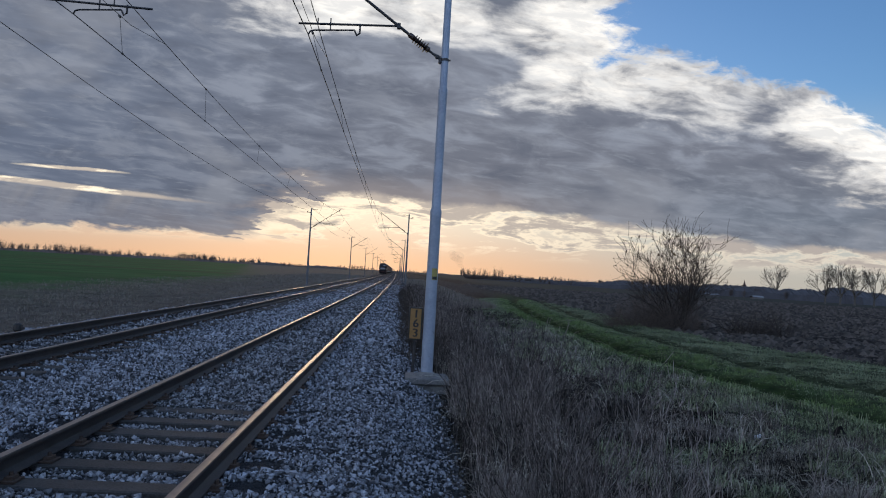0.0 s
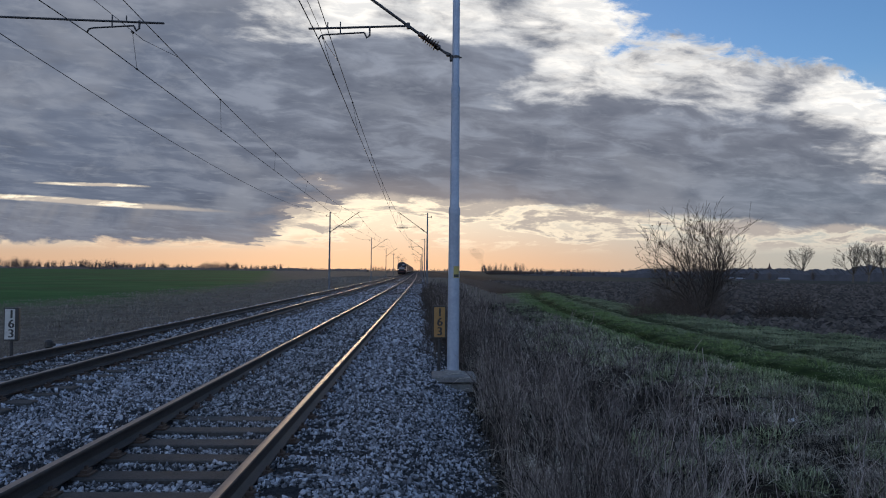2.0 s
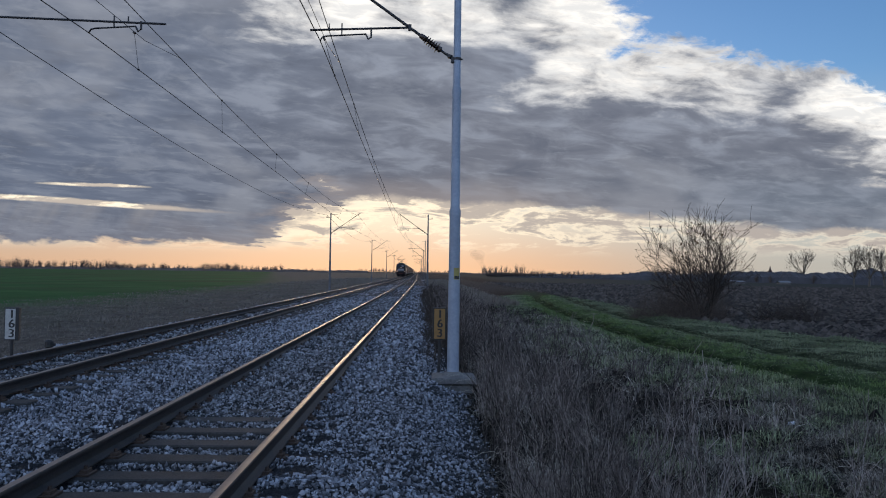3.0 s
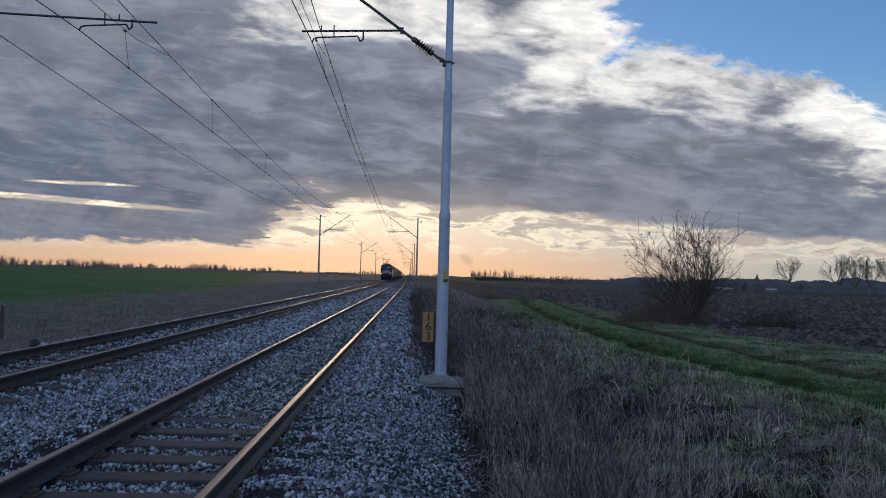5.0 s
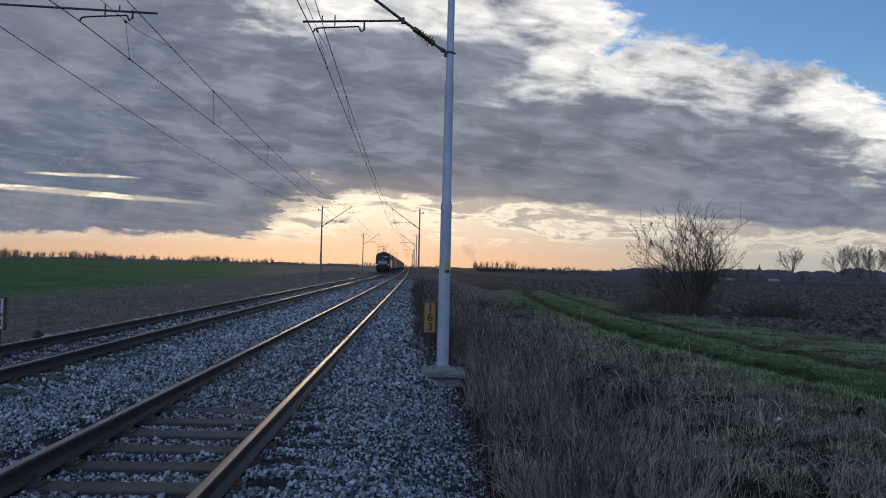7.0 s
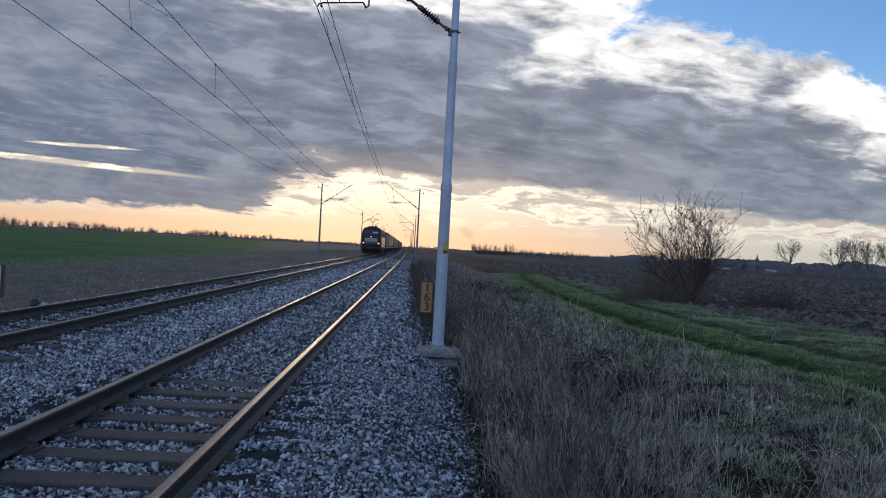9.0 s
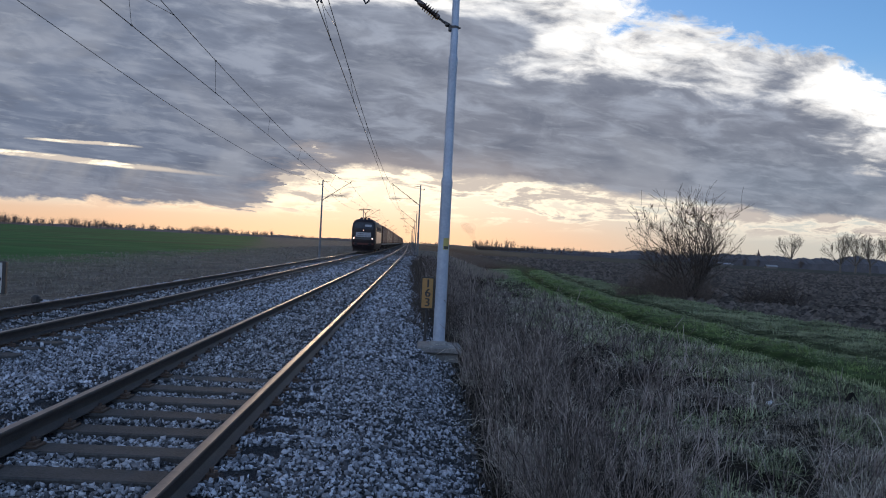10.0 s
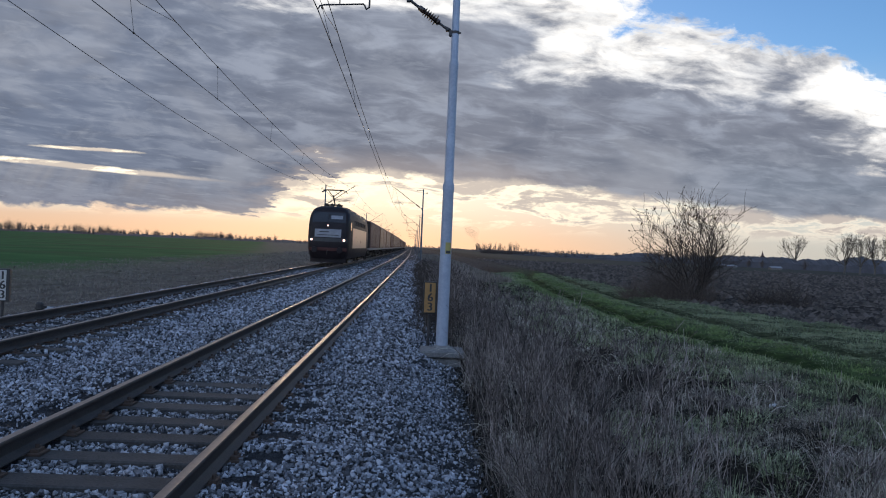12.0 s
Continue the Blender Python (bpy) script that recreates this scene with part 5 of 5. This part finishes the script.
        g.grid(rows)
        tagged(new("scrub_belt", g.mesh("scrub_belt", material, 0)), "dark ragged belt of scrub beyond the fields", "scrub", kind="stuff")

    hedge([(-780, 905), (-380, 940), (-80, 1010)], 4.6, 12, 2.0)
    hedge([(-100, 1180), (60, 1180), (210, 1100)], 3.8, 12, 2.0)
    hedge([(60, 830), (250, 800), (420, 760)], 4.2, 10, 2.0)
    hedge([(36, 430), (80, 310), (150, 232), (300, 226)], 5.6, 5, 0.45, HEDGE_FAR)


build_far_woods()


def build_clods():
    """Turned earth on the ploughed field."""
    rng = np.random.default_rng(17)
    n = 46000
    y = 14 + 136 * rng.random(n) ** 1.8
    s = plough_edge(y) + (0.75 * y + 6) * rng.random(n)
    x = s + bows(y)
    z = ground_z(x, y)
    size = rng.uniform(0.04, 0.14, n) * (1 + y * 0.008) * (1 + 0.5 * np.sin(s * 8.5 + 0.4 * np.sin(y * 0.3)))
    base = np.array([(1, 0, 0), (0.2, 1, 0), (-1, 0.3, 0), (-0.2, -1, 0), (0.25, 0.2, 0.75), (-0.3, -0.15, 0.6)])
    f = np.array([(0, 1, 4), (1, 2, 4), (2, 5, 4), (2, 3, 5), (3, 0, 5), (0, 4, 5)])
    a = rng.uniform(0, 6.283, n)
    shape = base[None] * rng.uniform(0.6, 1.4, (n, 6, 3))
    v = np.stack([shape[..., 0] * np.cos(a)[:, None] - shape[..., 1] * np.sin(a)[:, None], shape[..., 0] * np.sin(a)[:, None] + shape[..., 1] * np.cos(a)[:, None], shape[..., 2]], -1)
    v = v * size[:, None, None] + np.stack([x, y, z - 0.03], -1)[:, None]
    me = raw_mesh("earth_clods", v.reshape(-1, 3), (f[None] + (np.arange(n) * 6)[:, None, None]).ravel(), np.full(n * 6, 3), CLOD)
    tagged(new("earth_clods", me), "brown clods of turned earth on a ploughed field", "soil", kind="stuff")


build_clods()


def build_village():
    """Low sheds at the far edge of the field and a church spire behind the scrub."""
    for x, y, w, turn in ((93.0, 214.0, 4.0, 12), (109.0, 217.0, 3.0, -8)):
        shed = thing("shed", "low pale-roofed shed at the edge of the field", "shed", "sheds beyond the field", at=pose(x, y, float(ground_z(x, y)), 0, 0, turn))
        g = Geo()
        g.box(-w / 2, -1.5, -0.2, w / 2, 1.5, 0.55, 0, 0.03)
        part("wall", g, WALL_FAR, shed)
        g = Geo()
        g.grid([[(-w / 2 - 0.2, -1.75, 0.5), (-w / 2 - 0.2, 0, 0.95), (-w / 2 - 0.2, 1.75, 0.5)], [(w / 2 + 0.2, -1.75, 0.5), (w / 2 + 0.2, 0, 0.95), (w / 2 + 0.2, 1.75, 0.5)]])
        g.grid([[(-w / 2 - 0.2, -1.75, 0.56), (-w / 2 - 0.2, 0, 1.01), (-w / 2 - 0.2, 1.75, 0.56)], [(w / 2 + 0.2, -1.75, 0.56), (w / 2 + 0.2, 0, 1.01), (w / 2 + 0.2, 1.75, 0.56)]])
        part("roof", g, PALE_ROOF, shed, "pale sheet roof")
    church = thing("church", "distant dark church with a pointed spire", "church", at=Matrix.Translation((290.0, 600.0, -0.9)) @ Matrix.Scale(0.8, 4))
    g = Geo()
    g.box(-1.6, -1.6, 0, 1.6, 1.6, 9.5, 0, 0.1)
    part("tower", g, ROOF_FAR, church)
    g = Geo()
    g.tube([(0, 0, 9.4), (0, 0, 10.4), (0, 0, 15.0)], [1.9, 1.2, 0.05], 8)
    part("spire", g, ROOF_FAR, church)
    g = Geo()
    g.box(1.5, -3, 0, 12, 3, 5.0, 0, 0.1)
    part("nave", g, ROOF_FAR, church)


build_village()


def build_smoke():
    """A thin plume over the far trees."""
    plume = thing("smoke_plume", "thin grey smoke drifting over distant trees", "smoke", at=pose(62, 850, -0.9))
    for x, z, r in ((3, 13, 2.5), (1, 17, 3.2), (0, 20, 4), (-3, 22, 4), (-5, 25, 4), (-2, 24, 6), (-8, 28, 3)):
        g = Geo()
        rows = []
        for i in range(9):
            lat = math.pi * (i / 8 - 0.5)
            rows.append([(x + r * 1.5 * math.cos(lat) * math.cos(a), r * 0.7 * math.cos(lat) * math.sin(a), z + r * math.sin(lat))
                         for a in (2 * math.pi * k / 14 for k in range(14))])
        g.grid(rows, 0, True)
        part("puff", g, SMOKE, plume, "", 180)


build_smoke()


# ---- the train ----
FRONT_AT_END, SPEED = 50.3, 19.0


def nose(z):
    """Half width and setback of the locomotive's body at a height."""
    zs = [0.45, 0.75, 1.15, 1.6, 2.2, 2.75, 3.2, 3.6, 3.9, 4.08, 4.18]
    ws = [1.28, 1.40, 1.46, 1.48, 1.48, 1.48, 1.46, 1.41, 1.28, 1.06, 0.74]
    bs = [0.22, 0.10, 0.02, 0.0, 0.04, 0.14, 0.34, 0.58, 0.84, 1.12, 1.50]
    return np.interp(z, zs, ws), np.interp(z, zs, bs)


def skin(u, z, out=0.0):
    """A point of the rounded front, u from -1 to 1 across."""
    w, b = nose(z)
    y = b + 0.80 * (1 - (1 - abs(u) ** 3.2) ** (1 / 3.2))
    return (u * (w + out), y - out, z)


def front_patch(g, u0, u1, z0, z1, out, nu=10, nz=5, mat=0):
    g.grid([[skin(u0 + (u1 - u0) * i / nu, z0 + (z1 - z0) * j / nz, out) for i in range(nu + 1)] for j in range(nz + 1)], mat)


def bogie(parent, y, axles, wheel, frame_w=1.15):
    """Two or more wheelsets in a frame, with axle boxes."""
    g = Geo()
    reach = (axles[-1] - axles[0]) / 2 + 0.75
    for side in (-1, 1):
        g.box(min(side * 0.95, side * frame_w), y - reach, 0.55, max(side * 0.95, side * frame_w), y + reach, 0.85, 0, 0.03)
        for a in axles:
            g.box(min(side * 0.98, side * (frame_w + 0.08)), y + a - 0.2, 0.35, max(side * 0.98, side * (frame_w + 0.08)), y + a + 0.2, 0.72, 0, 0.03)
    g.box(-1.0, y - 0.25, 0.6, 1.0, y + 0.25, 0.95, 0, 0.03)
    frame_ob = part("bogie", g, UNDER, parent)
    for a in axles:
        for side in (-1, 1):
            g = Geo()
            x0, x1 = side * 0.70, side * 0.83
            g.tube([(x0, y + a, wheel), (x0 + side * 0.02, y + a, wheel), (x0 + side * 0.03, y + a, wheel), (x1, y + a, wheel)], [wheel * 1.04, wheel * 1.06, wheel, wheel * 0.99], 20)
            part("wheel", g, UNDER, frame_ob)


def build_locomotive():
    loco = thing("locomotive", "black rounded electric locomotive with silver band and lit headlamps", "locomotive")
    length = 19.3
    g = Geo()
    rows = []
    us = np.linspace(-1, 1, 25)
    for z in (0.45, 0.75, 1.15, 1.6, 2.2, 2.75, 3.0, 3.2, 3.4, 3.6, 3.75, 3.9, 4.0, 4.08, 4.18):
        ring = [skin(u, z) for u in us]
        back = [(x, length - y, zz) for x, y, zz in ring[::-1]]
        rows.append(ring + back)
    base = g.grid(rows, 0, True)
    n = len(rows[0])
    g.face(tuple(base + (len(rows) - 1) * n + i for i in range(n)), 0)
    g.face(tuple(base + i for i in range(n))[::-1], 0)
    part("body", g, LOCO, loco, "", 50)
    for u0, u1 in ((-0.80, -0.02), (0.02, 0.80)):
        g = Geo()
        front_patch(g, u0, u1, 2.98, 3.72, 0.012)
        part("windscreen", g, SCREEN, loco, "dark sloping windscreen")
    g = Geo()
    front_patch(g, 0.10, 0.66, 3.22, 3.48, 0.02)
    part("screen_patch", g, LOCO_BAND, loco, "pale patch on one side of the windscreen")
    g = Geo()
    front_patch(g, -0.62, 0.62, 1.93, 2.50, 0.012, 16)
    part("front_band", g, LOCO_BAND, loco, "silver-grey front panel")
    g = Geo()
    front_patch(g, -0.50, 0.50, 2.06, 2.11, 0.02, 12, 1)
    front_patch(g, -0.40, 0.05, 2.28, 2.34, 0.02, 12, 1)
    part("lettering", g, BLACK, loco)
    g = Geo()
    front_patch(g, -0.93, 0.93, 1.62, 1.88, 0.01, 20, 2)
    part("lamp_strip", g, BLACK, loco)
    for u in (-0.80, 0.70):
        g = Geo()
        ring = [skin(u + 0.05 + r * 0.055 * math.cos(a), 1.75 + r * 0.085 * math.sin(a), 0.03) for r in (0.02, 0.5, 1.0) for a in (math.pi * k / 8 for k in range(16))]
        g.grid([ring[:16], ring[16:32], ring[32:]], 0, True)
        part("headlamp", g, LAMP, loco, "lit round headlamp")
    g = Geo()
    front_patch(g, -0.04, 0.02, 2.70, 2.80, 0.03, 3, 2)
    part("upper_headlamp", g, LAMP, loco, "small lit upper headlamp")
    g = Geo()
    front_patch(g, -0.9, 0.9, 0.98, 1.20, 0.02, 18, 2)
    part("buffer_beam", g, LOCO_RED, loco, "dark red buffer beam")
    for x in (-0.875, 0.875):
        g = Geo()
        g.tube([(x, 0.4, 1.04), (x, -0.12, 1.04), (x, -0.13, 1.04)], [0.10, 0.10, 0.10], 12)
        g.tube([(x, -0.13, 1.04), (x, -0.18, 1.04)], [0.21, 0.19], 16)
        part("buffer", g, LOCO, loco)
    g = Geo()
    g.tube([(0, 0.3, 1.0), (0, -0.15, 1.0), (0, -0.2, 0.85), (0, -0.12, 0.7)], 0.04, 8)
    part("coupling_hook", g, UNDER, loco)
    g = Geo()
    g.grid([[(x, 0.35 + 0.25 * abs(x), z) for x in np.linspace(-1.25, 1.25, 9)] for z in (0.16, 0.5)], 0)
    g.grid([[(x, 0.40 + 0.25 * abs(x), z) for x in np.linspace(-1.25, 1.25, 9)] for z in (0.16, 0.5)], 0)
    part("rail_guard", g, LOCO, loco)
    for side in (-1, 1):
        g = Geo()
        g.box(-0.015, 0, 2.95, 0.015, 1.3, 3.3, 0, 0.005)
        grille = g.mesh("ventilation_grille", UNDER)
        for k in range(7):
            part("ventilation_grille", grille, UNDER, loco).matrix_basis = pose(side * 1.475, 4.2 + k * 1.6, 0)
        g = Geo()
        g.box(min(side * 1.47, side * 1.495), 1.9, 1.25, max(side * 1.47, side * 1.495), 2.6, 3.15, 0, 0.006)
        part("cab_door", g, LOCO, loco)
        g = Geo()
        g.box(min(side * 1.465, side * 1.488), 3.0, 1.2, max(side * 1.465, side * 1.488), 16.3, 2.7, 0, 0.006)
        part("side_panel", g, LOCO_SIDE, loco, "silver side panel, beige for the warm sky reflected in it")
        g = Geo()
        g.box(min(side * 1.44, side * 1.49), 1.1, 2.45, max(side * 1.44, side * 1.49), 1.75, 3.05, 0, 0.006)
        part("side_window", g, SCREEN, loco)
    for k in range(3):
        g = Geo()
        g.box(-0.75, 5.0 + k * 3.2, 4.12, 0.75, 7.6 + k * 3.2, 4.30, 0, 0.05)
        part("roof_hatch", g, UNDER, loco)
    # raised pantograph behind the leading cab
    g = Geo()
    for x in (-0.5, 0.5):
        for y in (2.6, 3.6):
            g.tube([(x, y, 4.1), (x, y, 4.34)], [0.07, 0.05], 8)
    g.box(-0.6, 2.5, 4.32, 0.6, 3.7, 4.38, 0, 0.02)
    g.tube([(0, 3.5, 4.4), (0, 2.3, 4.98)], 0.055, 8)
    g.tube([(-0.06, 2.3, 4.96), (-0.48, 3.1, 5.42)], 0.030, 8)
    g.tube([(0.06, 2.3, 4.96), (0.48, 3.1, 5.42)], 0.030, 8)
    g.tube([(-0.10, 2.3, 4.97), (0.10, 2.3, 4.97)], 0.04, 8)
    for y in (2.9, 3.3):
        g.tube([(-0.92, y, 5.27), (-0.78, y, 5.40), (-0.58, y, 5.46), (0.58, y, 5.46), (0.78, y, 5.40), (0.92, y, 5.27)], 0.032, 8)
    g.tube([(-0.48, 2.9, 5.44), (-0.48, 3.3, 5.44)], 0.022, 6)
    g.tube([(0.48, 2.9, 5.44), (0.48, 3.3, 5.44)], 0.022, 6)
    part("pantograph", g, TUBE, loco, "raised single-arm pantograph")
    for x in (-0.45, 0.0, 0.45):
        g = Geo()
        g.tube([(x, 1.95, 4.05), (x, 1.95, 4.30), (x, 1.95, 4.40)], [0.16, 0.15, 0.06], 10)
        part("horn", g, UNDER, loco)
    g = Geo()
    g.box(-1.3, 6.6, 0.45, 1.3, 12.7, 1.0, 0, 0.06)
    part("transformer_box", g, UNDER, loco)
    for y in (4.7, 14.6):
        bogie(loco, y, (-1.5, 1.5), 0.575, 1.2)
    return loco


def build_wagon(material, what, length=19.6):
    wagon = thing("freight_wagon", what, "freight wagon", "wagons of the train")
    g = Geo()
    outline = [(-1.42, 1.2), (-1.42, 3.86), (-1.36, 3.95), (-1.0, 4.0), (0.0, 4.04), (1.0, 4.0), (1.36, 3.95), (1.42, 3.86), (1.42, 1.2)]
    rows = [[(x, y, z) for x, z in outline] for y in (0.75, length - 0.75)]
    base = g.grid(rows, 0, True)
    g.face(tuple(base + i for i in range(9))[::-1])
    g.face(tuple(base + 9 + i for i in range(9)))
    part("body", g, material, wagon, "", 30)
    g = Geo()
    g.box(-1.38, 0.70, 1.22, 1.38, 0.748, 3.88, 0, 0.01)
    for x in (-0.9, -0.3, 0.3, 0.9):
        g.box(x - 0.05, 0.66, 1.25, x + 0.05, 0.702, 3.84, 0, 0.01)
    part("end_wall", g, UNDER, wagon, "dark ribbed end wall")
    g = Geo()
    g.box(-0.0225, 0, 1.2, 0.0225, 0.09, 3.84, 0, 0.008)
    post = g.mesh("side_post", material)
    for k in range(13):
        for side in (-1, 1):
            part("side_post", post, material, wagon).matrix_basis = pose(side * 1.4325, 0.8 + k * (length - 1.7) / 12, 0)
    for k, side in ((0, -1), (0, 1), (1, -1), (1, 1)):
        g = Geo()
        y = 1.2 + k * (length - 2.4) / 2
        if side:
            g.box(min(side * 1.42, side * 1.44), y + 0.2, 1.35, max(side * 1.42, side * 1.44), y + (length - 2.4) / 2 - 0.3, 3.70, 0, 0.008)
        part("sliding_wall", g, material, wagon)
    g = Geo()
    g.box(-1.35, 0.3, 0.95, 1.35, length - 0.3, 1.2, 0, 0.02)
    part("underframe", g, GALV, wagon)
    for x in (-0.875, 0.875):
        for y, d in ((0.3, -1), (length - 0.3, 1)):
            g = Geo()
            g.tube([(x, y, 1.04), (x, y + d * 0.3, 1.04), (x, y + d * 0.31, 1.04), (x, y + d * 0.36, 1.04)], [0.09, 0.09, 0.22, 0.21], 12)
            part("buffer", g, UNDER, wagon)
    for y in (3.0, length - 3.0):
        bogie(wagon, y, (-0.9, 0.9), 0.46, 1.1)
    return wagon


def run(y_end, t):
    y = y_end + SPEED * (12.0 - t)
    return pose(TRACK_A + bow(y), y, 0, 0, 0, heading(y))


TRAIN = []


def build_train():
    TRAIN.append((build_locomotive(), FRONT_AT_END))
    pale = build_wagon(WAGON_A, "grey-brown sliding-wall freight wagon on two bogies")
    dark = build_wagon(WAGON_B, "dark red-brown sliding-wall freight wagon on two bogies")
    for k in range(19):
        y = FRONT_AT_END + 22.6 + k * 19.7
        source = dark if k == 0 or k % 5 == 3 else pale
        used = any(ob is source for ob, _ in TRAIN)
        TRAIN.append((copy_thing(source, Matrix()) if used else source, y))


build_train()
build_track(TRACK_B, "railway track with oak sleepers half buried in ballast", 0.0)
build_track(TRACK_A, "railway track with oak sleepers beside the field", 0.03)


def build_litter():
    g = Geo()
    g.tube([(-0.10, 0, 0.04), (-0.07, 0, 0.05), (0.05, 0.01, 0.05), (0.09, 0.01, 0.045), (0.12, 0.01, 0.045)], [0.022, 0.030, 0.030, 0.014, 0.012], 10)
    z = float(ground_z(5.22, 10.15))
    ob = tagged(new("plastic_bottle", g.mesh("plastic_bottle", PLASTIC)), "discarded white plastic bottle lying in the grass", "litter")
    ob.matrix_basis = pose(5.22, 10.15, z + 0.02, 0, 0, 40)
    g = Geo()
    g.box(-0.035, -0.035, -0.12, 0.035, 0.035, 0.08, 0, 0.008)
    g.tube([(0, 0, 0.05), (0, 0, 0.09), (0, 0, 0.19), (0, 0, 0.23)], [0.06, 0.095, 0.09, 0.05], 10)
    g.box(0.05, -0.03, 0.10, 0.14, 0.03, 0.16, 0, 0.01)
    ob = tagged(new("track_box", g.mesh("track_box", BLACK)), "small black box beside the track", "box")
    ob.matrix_basis = pose(-8.06, 15.6, -0.24)
    g, rng = Geo(), random.Random(5)
    rings = [(0.115, -0.08), (0.095, 0.02), (0.06, 0.07), (0.035, 0.12), (0.008, 0.145)]
    g.grid([[(r * math.cos(a) * rng.uniform(0.8, 1.2), r * math.sin(a) * rng.uniform(0.8, 1.2), h * rng.uniform(0.85, 1.15)) for a in (math.pi * k / 6 for k in range(12))] for r, h in rings], 0, True)
    ob = tagged(new("molehill", g.mesh("molehill", BLACK_EARTH, 20)), "small dark heap of loose earth in the grass", "molehill")
    ob.matrix_basis = pose(6.63, 10.48, float(ground_z(6.63, 10.48)))


build_litter()


def motions():
    for ob, y_end in TRAIN:
        walk(ob, [(t, run(y_end, t)) for t in (0, 1.5, 3, 4.5, 6, 7.5, 9, 10.5, 12)])


motions()
